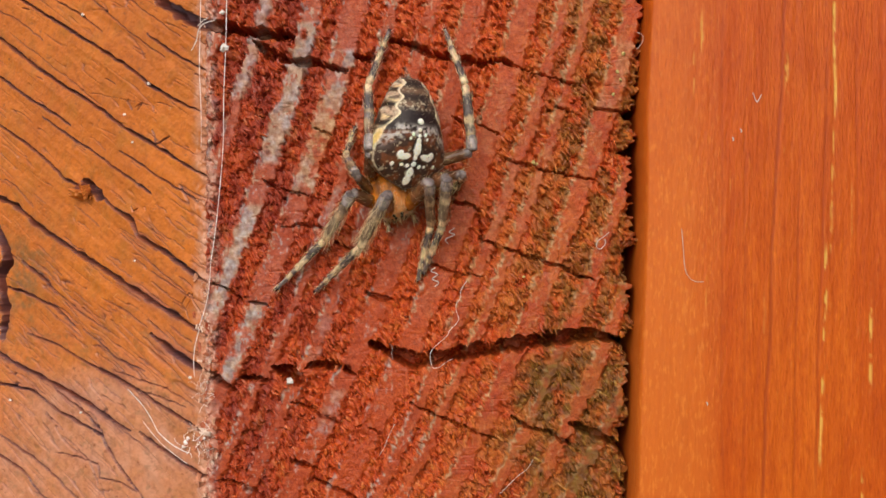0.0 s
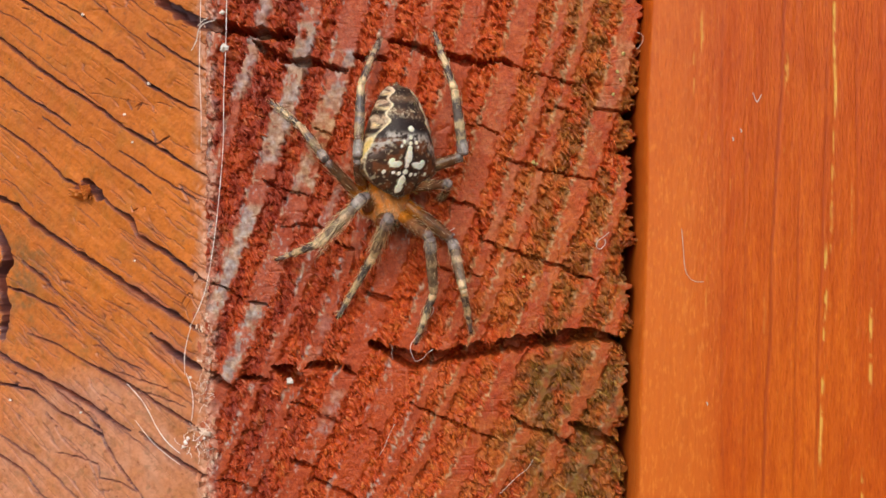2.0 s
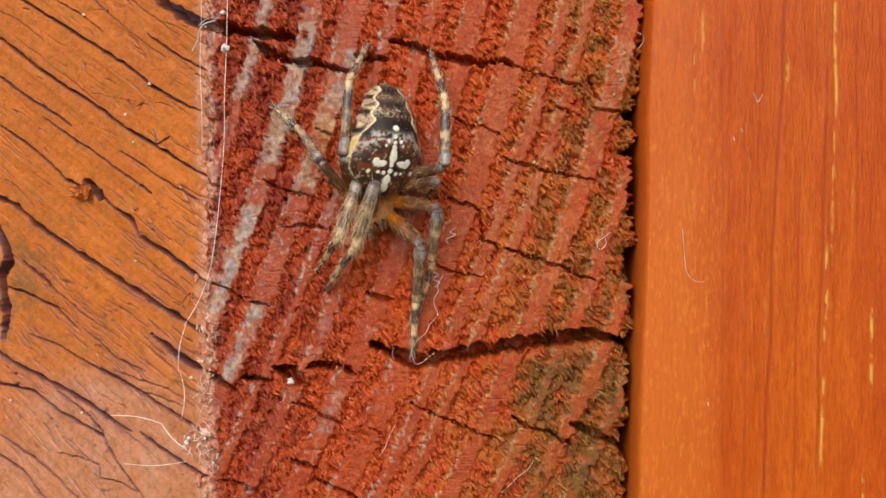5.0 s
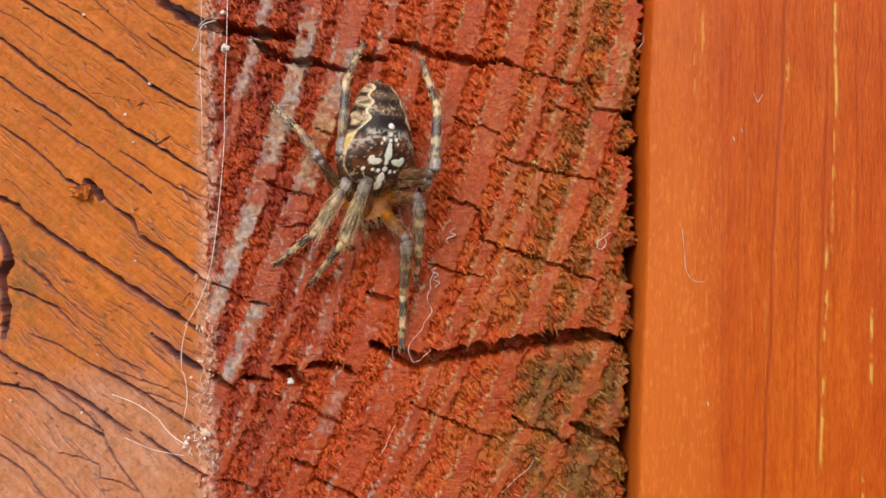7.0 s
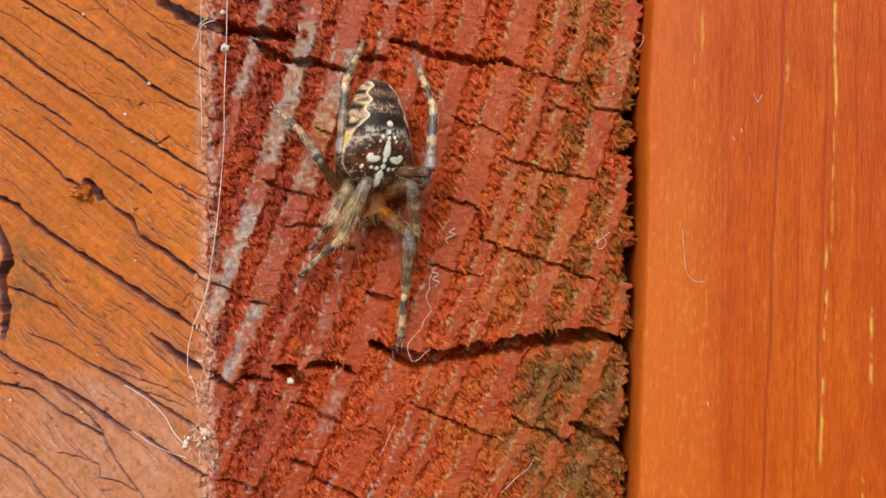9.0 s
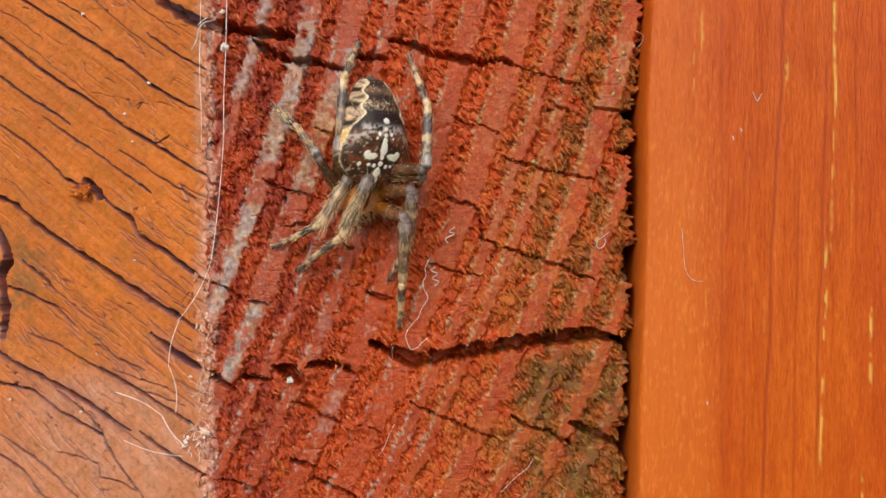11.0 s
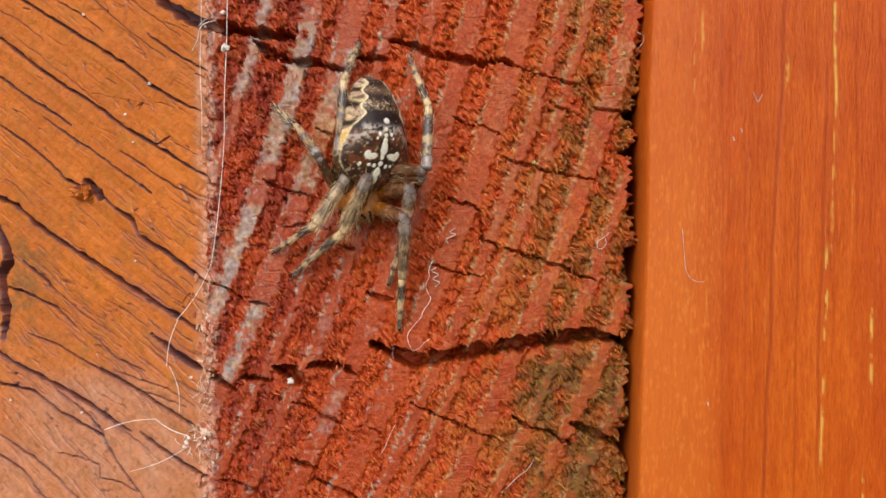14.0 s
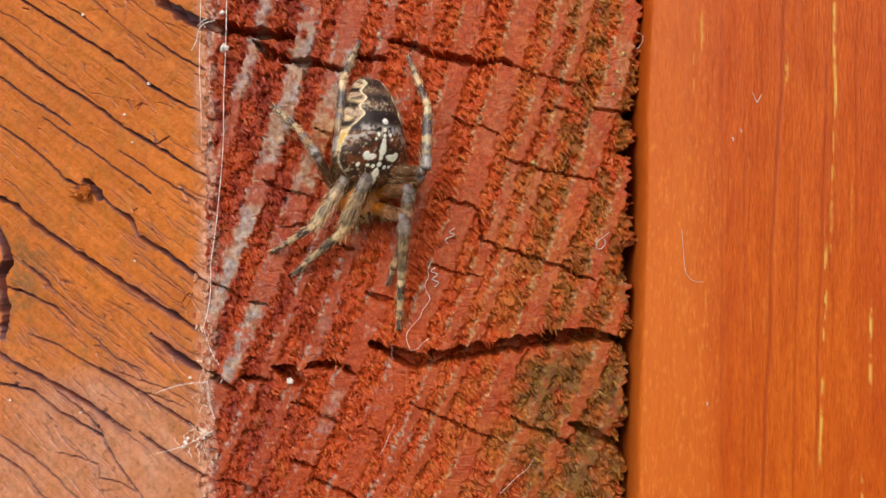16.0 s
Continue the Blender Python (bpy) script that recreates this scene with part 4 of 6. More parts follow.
def make_abdomen(spider):
    """Egg-shaped, with blunt shoulders in front; the dark leaf on its back is fringed by pale lobes."""
    nu, nv = 260, 250
    s = (1 - np.cos(np.linspace(0, math.pi, nu))) / 2
    phi = np.linspace(-math.pi, math.pi, nv, endpoint=False)
    S, P = np.meshgrid(s, phi, indexing="ij")
    W = np.interp(S, [0, 0.03, 0.08, 0.17, 0.33, 0.54, 0.70, 0.78, 0.86, 0.93, 0.98, 1], [0, 19, 29, 39, 52, 63, 70, 69, 53, 30, 12, 0])
    H = np.interp(S, [0, 0.05, 0.15, 0.3, 0.45, 0.58, 0.70, 0.80, 0.90, 0.96, 1], [0, 23, 39, 51, 56, 53, 44, 33, 20, 11, 0])
    B = np.interp(S, [0, 0.03, 0.08, 0.17, 0.33, 0.5, 0.65, 0.78, 0.88, 0.95, 1], [0, 10, 18, 28, 38, 44, 47, 44, 34, 20, 0])
    for _ in range(3):
        W, H, B = [np.concatenate([a[:1], (a[:-2] + 2 * a[1:-1] + a[2:]) / 4, a[-1:]]) for a in (W, H, B)]
    H = np.where(np.cos(P) < 0, B, H)
    lump = 1 + 0.03 * (cloud(S * 11, P * 2.2 + 20, 201) - 0.5)
    X, Z, Y = W * np.sin(P) * lump, H * np.cos(P) * lump, (S - 1) * BACK_LENGTH
    # markings: x across the back, y along it from the rear tip, ax along the skin from the middle line
    x, y = X, S * BACK_LENGTH
    mott, fine = cloud(x / 11 + 30, y / 11 + P, 212), cloud(x / 4 + 70, y / 4, 213)
    ax = np.abs(P) * (0.55 * W + 0.45 * np.maximum(H, B)) + 4 * (cloud(x / 9 + 50, y / 9, 211) - 0.5)
    up = step(-0.15, 0.1, np.cos(P))
    col = np.zeros((nu, nv, 3)) + np.array((0.070, 0.036, 0.020))
    col = blend(col, np.array((0.20, 0.105, 0.045)), step(0.45, 0.62, mott) * 0.8)
    col = blend(col, CREAM * 0.6, step(0.60, 0.72, fine) * 0.5)
    # the leaf: narrow and scalloped behind, wide over the shoulders
    leaf = np.interp(y, [0, 12, 30, 55, 78, 88, 97, 104, 125, 150, 196], [7, 15, 23, 31, 37, 42, 49, 52, 62, 64, 44])
    for mid, half in ((18, 9), (46, 10), (75, 11)):
        leaf = leaf - 11 * np.exp(-((y - mid) / half) ** 2) + 3
    out = ax - leaf
    inside = (1 - step(-1.2, 1.2, out)) * up
    lobes, edge = 0 * x, 0 * x
    for mid, half, far in ((17, 12, 40), (46, 12, 46), (75, 14, 44)):
        q = np.hypot((y - mid + 0.16 * out) / half, (out - far * 0.42) / (far * 0.55)) + 0.5 * (mott - 0.5) + 0.3 * (fine - 0.5)
        lobes = np.maximum(lobes, 1 - step(0.88, 1.0, q))
        edge = np.maximum(edge, np.exp(-((q - 0.72) / 0.2) ** 2) * step(-4, 4, y - mid))
    lobes, edge = lobes * up * (1 - inside), edge * up * (1 - inside)
    col = blend(col, np.array((0.52, 0.36, 0.25)), lobes)
    col = blend(col, CREAM * 0.85, lobes * step(0.52, 0.66, cloud(x / 6, y / 6 + P, 226)) * 0.7)
    col = blend(col, np.array((0.09, 0.045, 0.03)), lobes * step(0.47, 0.60, fine) * 0.85)
    col = blend(col, np.array((0.86, 0.68, 0.36)), np.clip(edge * step(0.34, 0.56, cloud(x / 7 + 4, y / 7, 227)), 0, 1) * 0.9)
    for mid in (31, 60, 92):
        cleft = np.exp(-((y - mid + 0.16 * out + 5 * (mott - 0.5)) / 4.0) ** 2) * step(3, 9, out) * up
        col = blend(col, np.array((0.030, 0.016, 0.011)), np.clip(cleft * 1.2, 0, 1) * step(110, 100, y))
    hem = np.exp(-((out - 2.4) / 3.0) ** 2) * step(98, 88, y) * up
    col = blend(col, CREAM, np.clip(1.1 * hem, 0, 1))
    # yellow patch that points forwards beside the shoulder, and a pale seam round the front
    q = np.hypot((y - 118) / 24, (out - 12 - 0.10 * (y - 118)) / np.interp(y, [95, 110, 145], [22, 20, 5])) + 0.5 * (fine - 0.5)
    col = blend(col, np.array((0.74, 0.52, 0.17)), (1 - step(0.8, 1.0, q)) * up * (1 - inside))
    col = blend(col, CREAM, np.exp(-((q - 0.85) / 0.16) ** 2) * 0.6 * up * (1 - inside))
    seam = np.exp(-((out - 2.0 - 3 * (mott - 0.5)) / 3.2) ** 2) * step(92, 100, y) * up * (0.35 + 0.65 * step(0.42, 0.56, cloud(x / 6 + 9, y / 8, 228)))
    # dark bands of the leaf, parted by narrow brown ones with pale crumbs
    field_col = np.zeros_like(col) + DARK * 1.25
    for mid, half, crumbs in ((6, 8, 0.15), (33, 7.5, 0.45), (60, 8, 0.9)):
        band = np.exp(-((y - mid + 0.004 * x * x) / half) ** 2)
        field_col = blend(field_col, np.array((0.19, 0.110, 0.066)), band * step(0.2, 0.5, mott) * 0.95)
        field_col = blend(field_col, CREAM * 0.8, band * step(0.60, 0.68, fine) * crumbs)
    arc = np.exp(-((y - 103 + 0.0045 * x * x - 4 * (mott - 0.5)) / 6.0) ** 2) * (1 - step(30, 48, ax))
    ash = np.exp(-((y - 105 - 0.004 * x * x) / 9.0) ** 2)
    shoulder = step(100, 108, y)
    field_col = blend(field_col, np.array((0.062, 0.030, 0.020)), shoulder * 0.9)
    field_col = blend(field_col, np.array((0.20, 0.062, 0.022)), shoulder * step(0.46, 0.62, cloud(x / 15 + 5, y / 15, 216)) * 0.75)
    field_col = blend(field_col, np.array((0.52, 0.47, 0.44)), np.clip(ash * step(0.42, 0.6, fine) * step(0.3, 0.5, mott) + arc * step(0.35, 0.5, fine), 0, 1) * 0.9)
    field_col = blend(field_col, CREAM * 0.75, shoulder * step(0.66, 0.72, cloud(x / 5, y / 5 + 40, 217)) * 0.55)
    col = blend(col, field_col, inside)
    col = blend(col, CREAM * 0.9, np.clip(seam * 1.15, 0, 1))

    def mark(cx, cy, rx, ry, lean=0.0):
        ca, sa = math.cos(radians(lean)), math.sin(radians(lean))
        dx, dy = x - cx, y - cy
        q = np.hypot((dx * ca + dy * sa) / rx, (-dx * sa + dy * ca) / ry) + 0.25 * (grain(x / 4, y / 4, 219) - 0.5)
        return (1 - step(0.85, 1.12, q)) * up

    cross = 0 * x
    for cx, cy, rx, ry, lean in ((0, 88, 5.2, 5.2, 0), (0, 102, 3.6, 3.6, 0), (0, 112, 3.4, 3.4, 0), (11, 110, 2.8, 3.4, 20), (-11, 110, 2.8, 3.4, -20), (15, 117, 2.2, 2.6, 0), (-15, 117, 2.2, 2.6, 0),
                                 (0, 133, 6.6, 12, 0), (0, 122, 4.4, 7, 0), (1, 146, 3.6, 6, 0),
                                 (20, 146, 11.5, 5.0, 8), (-20, 146, 11.5, 5.0, -8), (28, 142, 5.5, 5.5, 0), (-28, 142, 5.5, 5.5, 0),
                                 (1, 157, 4.4, 4.0, 0), (12, 160, 3.4, 3.2, 0), (-10, 161, 3.4, 3.2, 0), (22, 159, 3.2, 2.6, 0), (-19, 160, 2.6, 2.6, 0),
                                 (4, 171, 6.2, 8.5, -12), (6, 182, 6.4, 7.5, -12), (38, 158, 3.2, 3.4, 0), (-38, 158, 2.8, 3.0, 0)):
        cross = np.maximum(cross, mark(cx, cy, rx, ry, lean))
    halo = 0 * x
    for cx, cy, rx, ry in ((0, 133, 11, 19), (0, 158, 14, 9)):
        halo = np.maximum(halo, mark(cx, cy, rx, ry))
    col = blend(col, DARK, halo * inside * 0.85)
    col = blend(col, WHITE, cross)
    rng = np.random.default_rng(7)
    Z = Z + 1.2 * cross + 1.6 * lobes
    co = np.stack([X, Y, Z], -1).reshape(-1, 3)
    cols = col.reshape(-1, 3)
    pick = rng.choice(nu * nv, 700, replace=False)
    nrm = np.stack([X / 60 ** 2, (Y + 94) / 94 ** 2, Z / 55 ** 2], -1).reshape(-1, 3)[pick]
    nrm /= np.linalg.norm(nrm, axis=1)[:, None] + 1e-9
    hc, hf, hcol = bristles(rng, co[pick], nrm, np.array((0, -0.6, 0)), 5.5, 0.28, np.where(rng.uniform(0, 1, 700)[:, None] < 0.5, CREAM * 0.7, DARK * 2), 0.4)
    ob = coloured("abdomen", np.concatenate([co, hc]) * UNIT, np.concatenate([wrapped(nu, nv), hf + len(co)]), np.concatenate([cols, hcol]), CUTICLE, spider)
    tagged(ob, "dark egg-shaped abdomen with a white cross")
    # spinnerets under the rear tip
    sp = limb("spinneret", 14, lambda s: 6.5 - 3 * s, bands((0, BROWN), (0.6, DARK)), ob, 230, 14, 5)
    sp.matrix_basis = Matrix.Translation(Vector((0, -180, -16)) * UNIT) @ Euler((radians(-150), 0, 0)).to_matrix().to_4x4()
    return ob


def make_cephalothorax(spider):
    nu, nv = 80, 72
    s = (1 - np.cos(np.linspace(0, math.pi, nu))) / 2
    phi = np.linspace(-math.pi, math.pi, nv, endpoint=False)
    S, P = np.meshgrid(s, phi, indexing="ij")
    W = np.interp(S, [0, 0.05, 0.2, 0.42, 0.6, 0.75, 0.9, 0.97, 1], [0, 20, 40, 50, 44, 31, 24, 15, 0])
    H = np.interp(S, [0, 0.05, 0.25, 0.5, 0.75, 0.9, 0.97, 1], [0, 10, 22, 25, 25, 20, 12, 0])
    x, z, y = W * np.sin(P), H * np.cos(P), S * 86 - 22
    pit = np.exp(-(x / 5) ** 2 - ((y - 12) / 10) ** 2) * (z > 0)
    z = z - 2 * pit
    col = np.zeros((nu, nv, 3)) + ORANGE
    col = blend(col, BROWN * 0.7, np.exp(-((np.abs(x) - 20) / 7) ** 2) * step(0.35, 0.6, cloud(x / 9, y / 14, 241)) * 0.8)
    col = blend(col, np.array((0.62, 0.38, 0.21)), step(0.5, 0.8, S) * (0.2 + 0.6 * grain(x / 3, y / 7, 242)))
    rays = np.abs(np.sin(3.0 * np.arctan2(x, y - 12)))
    col = blend(col, BROWN * 1.2, (1 - step(0.0, 0.35, rays)) * step(0.95, 0.4, S) * 0.45)
    col = blend(col, BROWN, pit * 0.4)
    co = np.stack([x, y, z + 40], -1).reshape(-1, 3)
    rng = np.random.default_rng(9)
    pick = rng.choice(nu * nv, 420, replace=False)
    nrm = np.stack([x / 40 ** 2, (y - 21) / 43 ** 2, z / 25 ** 2], -1).reshape(-1, 3)[pick]
    nrm /= np.linalg.norm(nrm, axis=1)[:, None] + 1e-9
    hc, hf, hcol = bristles(rng, co[pick], nrm, np.array((0, 0.8, 0)), 10, 0.34, np.zeros((420, 3)) + np.array((0.74, 0.50, 0.27)), 0.4)
    head = coloured("cephalothorax", np.concatenate([co, hc]) * UNIT, np.concatenate([wrapped(nu, nv), hf + len(co)]),
                    np.concatenate([col.reshape(-1, 3), hcol]), CUTICLE, spider)
    tagged(head, "orange-brown hairy head and chest")
    # the front body sits skew under the raised abdomen
    head.matrix_basis = Matrix.Translation(Vector((26, 16, 0)) * UNIT) @ pose(0, 0, 0, 0, 0, 17) @ Matrix.Translation(Vector((0, -20, 0)) * UNIT)
    for ex, ey, ez, er in ((7, 58, 57, 3.2), (-7, 58, 57, 3.2), (5.5, 62, 50, 3.2), (-5.5, 62, 50, 3.2), (17, 54, 53, 2.6), (-17, 54, 53, 2.6)):
        bm = bmesh.new()
        bmesh.ops.create_uvsphere(bm, u_segments=10, v_segments=7, radius=er * UNIT, matrix=Matrix.Translation(Vector((ex, ey, ez)) * UNIT))
        part("eye", bm, EYE_BLACK, head)
    for side in (1, -1):
        fang = limb("chelicera", 28, lambda s: 10 - 4.5 * s, bands((0, BROWN), (0.7, DARK)), head, 250 + side, 20, 7)
        fang.matrix_basis = Matrix.Translation(Vector((8 * side, 54, 36)) * UNIT) @ Euler((radians(-68), 0, 0)).to_matrix().to_4x4()
        palp = limb("pedipalp", 40, lambda s: 5.5 + 1.6 * np.sin(s * 7) - 2.2 * s, bands((0, ORANGE * 0.6), (0.25, BAND * 0.8), (0.45, FUR), (0.65, BAND * 0.8), (0.8, FUR * 0.8)), head, 260 + side, 60, 8)
        palp.matrix_basis = Matrix.Translation(Vector((19 * side, 44, 36)) * UNIT) @ Euler((radians(-24), 0, radians(-10 * side))).to_matrix().to_4x4()
    return head


spider = tagged(new("spider"), "brown garden spider with white cross, banded legs, clinging head down", "spider")
make_cephalothorax(spider)
spider_abdomen = make_abdomen(spider)
# hips and lengths of femur, patella with tibia, metatarsus with tarsus (plan units, in the body's space; +x is its right)
SPIDER_LEGS = {}
for leg_name, leg_hip, leg_lengths, leg_thick, leg_seed in (
    ("R1", (34.4, 50.0, 40), (105, 116, 140), 10.5, 300),
    ("R2", (51.8, 34.3, 38), (68, 111, 128), 10, 310),
    ("R3", (61.1, 14.2, 36), (98, 99, 72), 8, 320),
    ("R4", (62.1, -6.4, 36), (84, 131, 121), 9.5, 330),
    ("L1", (0.0, 39.4, 40), (102, 120, 106), 10.5, 340),
    ("L2", (-5.6, 16.8, 38), (110, 99, 107), 10, 350),
    ("L3", (-2.0, -5.1, 36), (109, 77, 29), 8, 360),
    ("L4", (8.6, -22.8, 36), (131, 115, 135), 9.5, 370),
):
    SPIDER_LEGS[leg_name] = (leg_hip, *make_leg(spider, leg_hip, leg_lengths, leg_thick, leg_seed))

# ---- silk, fibres and specks ----


def make_silk():
    mat, nt, bsdf = shader("silk", 0.45, 0.5)
    nt.links.new(ramp(nt, noisy(nt, 0.8, 2), (0.3, (0.95, 0.76, 0.70)), (0.7, (1.0, 0.94, 0.92))), bsdf.inputs["Base Color"])
    return mat


SILK = make_silk()
LINT = make_plain("lint", (0.55, 0.42, 0.38), (0.88, 0.80, 0.76), 0.25, 0.8)
LICHEN = make_plain("lichen", (0.36, 0.27, 0.06), (0.62, 0.52, 0.22), 0.2, 0.9)
FLECK = make_plain("white_fleck", (0.70, 0.60, 0.54), (0.86, 0.82, 0.78), 0.3, 0.8)


def strand(name, pts, radius, material=None, parent=None, smooth=6):
    """A thin round thread through the given places (metres), as a mesh."""
    pts = [Vector(p) for p in pts]
    path = []
    for i in range(len(pts) - 1):
        p0, p1, p2, p3 = pts[max(i - 1, 0)], pts[i], pts[i + 1], pts[min(i + 2, len(pts) - 1)]
        for k in range(smooth):
            t = k / smooth
            path.append(0.5 * (2 * p1 + (p2 - p0) * t + (2 * p0 - 5 * p1 + 4 * p2 - p3) * t * t + (3 * p1 - p0 - 3 * p2 + p3) * t ** 3))
    path.append(pts[-1])
    co, nv = [], 5
    for i, p in enumerate(path):
        d = (path[min(i + 1, len(path) - 1)] - path[max(i - 1, 0)]).normalized()
        a = d.orthogonal().normalized()
        b = d.cross(a)
        r = radius * UNIT * (0.75 + 0.5 * lattice(i, len(path), 5)) * (0.5 if i in (0, len(path) - 1) else 1)
        for k in range(nv):
            w = 2 * math.pi * k / nv
            co.append(p + (a * math.cos(w) + b * math.sin(w)) * r)
    me = bpy.data.meshes.new(name)
    fill(me, np.array([tuple(c) for c in co]), wrapped(len(path), nv))
    me.materials.append(material or SILK)
    ob = new(name, me)
    ob.parent = parent
    return ob


# long thread down the arris: its upper length is fast, the lower lengths sway
long_thread = tagged(new("silk_thread"), "long pale spider silk thread hanging along the beam's edge", "silk")
strand("fixed_length", [spot(406, -60, 16), spot(405, 10, 16), spot(403, 90, 14), spot(400, 170, 16), spot(399, 250, 14), spot(394, 320, 14), spot(386, 400, 14), spot(376, 468, 12)], 0.8, parent=long_thread)
THREAD_LENGTHS = (118, 85, 85)
thread_pieces = []
for k, length in enumerate(THREAD_LENGTHS):
    bow = (6, -5, 7)[k]
    thread_pieces.append(strand("swaying_length", [Vector((bow * math.sin(math.pi * s) * UNIT, 0, -length * s * UNIT)) for s in (0, 0.25, 0.5, 0.75, 1)], 0.75, parent=long_thread))

edge_thread = tagged(new("silk_thread"), "fine pale silk thread stretched along the beam's arris", "silk")
strand("fixed_length", [spot(357, -60, 4), spot(357, 40, 6), spot(355, 120, 5), spot(358, 200, 5), spot(358, 260, 4)], 0.5, parent=edge_thread)

# loose ends that wave at the tangle on the lower corner
loose_thread = tagged(new("silk_thread"), "loose pale silk ends waving above a small tangle", "silk")
LOOSE_LENGTHS = (66, 92)
loose_pieces = []
for k, length in enumerate(LOOSE_LENGTHS):
    loose_pieces.append(strand("waving_length", [Vector((length * s * UNIT, 0, (4 - 9 * k) * math.sin(math.pi * s) * UNIT)) for s in (0, 0.3, 0.6, 1)], 1.0 - 0.25 * k, parent=loose_thread))
second_piece = strand("waving_length", [Vector((110 * s * UNIT, 0, 8 * math.sin(2.6 * s) * UNIT)) for s in (0, 0.3, 0.6, 1)], 0.55, parent=loose_thread)

# short curled thread below the spider
curl_thread = tagged(new("silk_curl"), "short curled white silk thread clinging to the wood", "silk")
strand("curl", [spot(x, y, 12 + h) - spot(740, 620, 0) for x, y, h in ((768, 478, 0), (760, 496, 2), (761, 508, 0), (755, 522, 3), (757, 534, 0), (763, 546, 2), (759, 556, 3), (750, 568, 2), (746, 580, 4), (735, 592, 3), (724, 606, 4), (722, 618, 4), (727, 632, 3), (731, 638, 2), (743, 634, 2), (750, 626, 3), (762, 617, 0))], 0.5, parent=curl_thread)

rng = random.Random(4)
tangle = tagged(new("silk_tangle"), "small white tangle of silk on the beam's corner", "silk")
for k in range(34):
    # a few fine strands that trail along the arris, and short ones that join at the heart
    heart = k < 10
    x, y = (rng.gauss(336, 9), rng.gauss(786, 8)) if heart else (rng.gauss(354, 6), rng.uniform(680, 805))
    ang, pts = rng.uniform(0, 6.3), []
    for j in range(4):
        ang += rng.gauss(0, 0.45)
        x, y = x + 6 * math.cos(ang), y + (5 if heart else 9) * math.sin(ang)
        pts.append(spot(min(x, 384), y, rng.uniform(4, 8) - max(0, 365 - x) * 0.6))
    strand("loop", pts, rng.uniform(0.5, 1.0) if heart else rng.uniform(0.2, 0.4), parent=tangle)
for k, (x, y, r) in enumerate(((325, 787, 5.5), (330, 778, 4), (321, 795, 4), (363, 776, 3))):
    bm = bmesh.new()
    bmesh.ops.create_icosphere(bm, subdivisions=3, radius=r * UNIT)
    for v in bm.verts:
        v.co *= 0.72 + 0.5 * noise.noise(v.co / (r * UNIT) * 1.1 + Vector((k * 3.1, 0, 0)))
        v.co.y *= 0.5
    clot = part("clot", bm, SILK, tangle)
    clot.location = spot(x, y, 4 - max(0, 365 - x) * 0.62)


def fibre(label, radius, *pts):
    return tagged(strand("fibre", [spot(*p) for p in pts], radius, LINT), label, "fibre")


fibre("thin pale fibre caught in a crack", 1.1, (340, 90, 0), (350, 72, 4), (354, 56, 8), (364, 44, 10), (384, 38, 8))
fibre("thin pale fibre caught in a crack", 0.9, (350, 46, -4), (362, 38, 6), (372, 33, 8))
fibre("tiny white ring of lint on the wood", 0.75, (1078, 412, 10), (1068, 420, 12), (1057, 428, 12), (1056, 438, 12), (1063, 441, 12), (1071, 432, 12), (1070, 423, 12))
# pale strand added in place of white glints on the ring
fibre("white zigzag strand standing for glints on the wood", 1.0, (772, 474, 10), (764, 480, 12), (776, 486, 12), (766, 494, 12), (778, 500, 12), (770, 508, 10))
fibre("white fluff on a growth ring", 1.0, (806, 404, 12), (796, 412, 14), (806, 416, 13), (790, 424, 12), (794, 432, 12))
fibre("pale fibre on the lower wood", 0.55, (944, 812, 10), (934, 828, 12), (916, 842, 12), (898, 860, 11), (886, 872, 10))
fibre("pale fibre on the lower wood", 0.5, (700, 750, 10), (690, 770, 12), (682, 790, 12), (672, 806, 10))
fibre("fine pale fibre across the long crack", 0.3, (693, 609, 8), (696, 616, 9), (695, 626, 8), (697, 636, 9))
fibre("thin pale fibre at the torn edge", 0.45, (1128, 58, 4), (1138, 66, 8), (1136, 78, 6), (1128, 88, 4))


def board_spot(x, y):
    k = 1 - 2.12 * MM / DIST
    return Vector(((x - CX) * UNIT * k, -2.08 * MM, (CY - y) * UNIT * k))


tagged(strand("fibre", [board_spot(*p) for p in ((1208, 405), (1211, 440), (1214, 475), (1222, 492), (1234, 499), (1247, 499))], 0.5, LINT), "thin curved pale fibre on the board", "fibre")
tagged(strand("fibre", [board_spot(*p) for p in ((1334, 164), (1338, 174), (1342, 181), (1346, 174), (1350, 167))], 0.75, LINT), "tiny hooked pale fibre on the board", "fibre")
for x, y in ((1312, 228), (1298, 243), (1252, 712)):
    tagged(strand("fibre", [board_spot(x, y), board_spot(x + 2, y + 4), board_spot(x + 1, y + 7)], 1.2, LINT), "tiny pale lint on the board", "fibre")


def speck(x, y, h, r, seed, label, material=FLECK):
    bm = bmesh.new()
    bmesh.ops.create_icosphere(bm, subdivisions=2, radius=r * UNIT)
    for v in bm.verts:
        v.co *= 0.7 + 0.6 * noise.noise(v.co / (r * UNIT) * 1.3 + Vector((seed, 0, 0))) + 0.2
    ob = part("speck", bm, material)
    ob.location = spot(x, y, h)
    return tagged(ob, label, "speck")


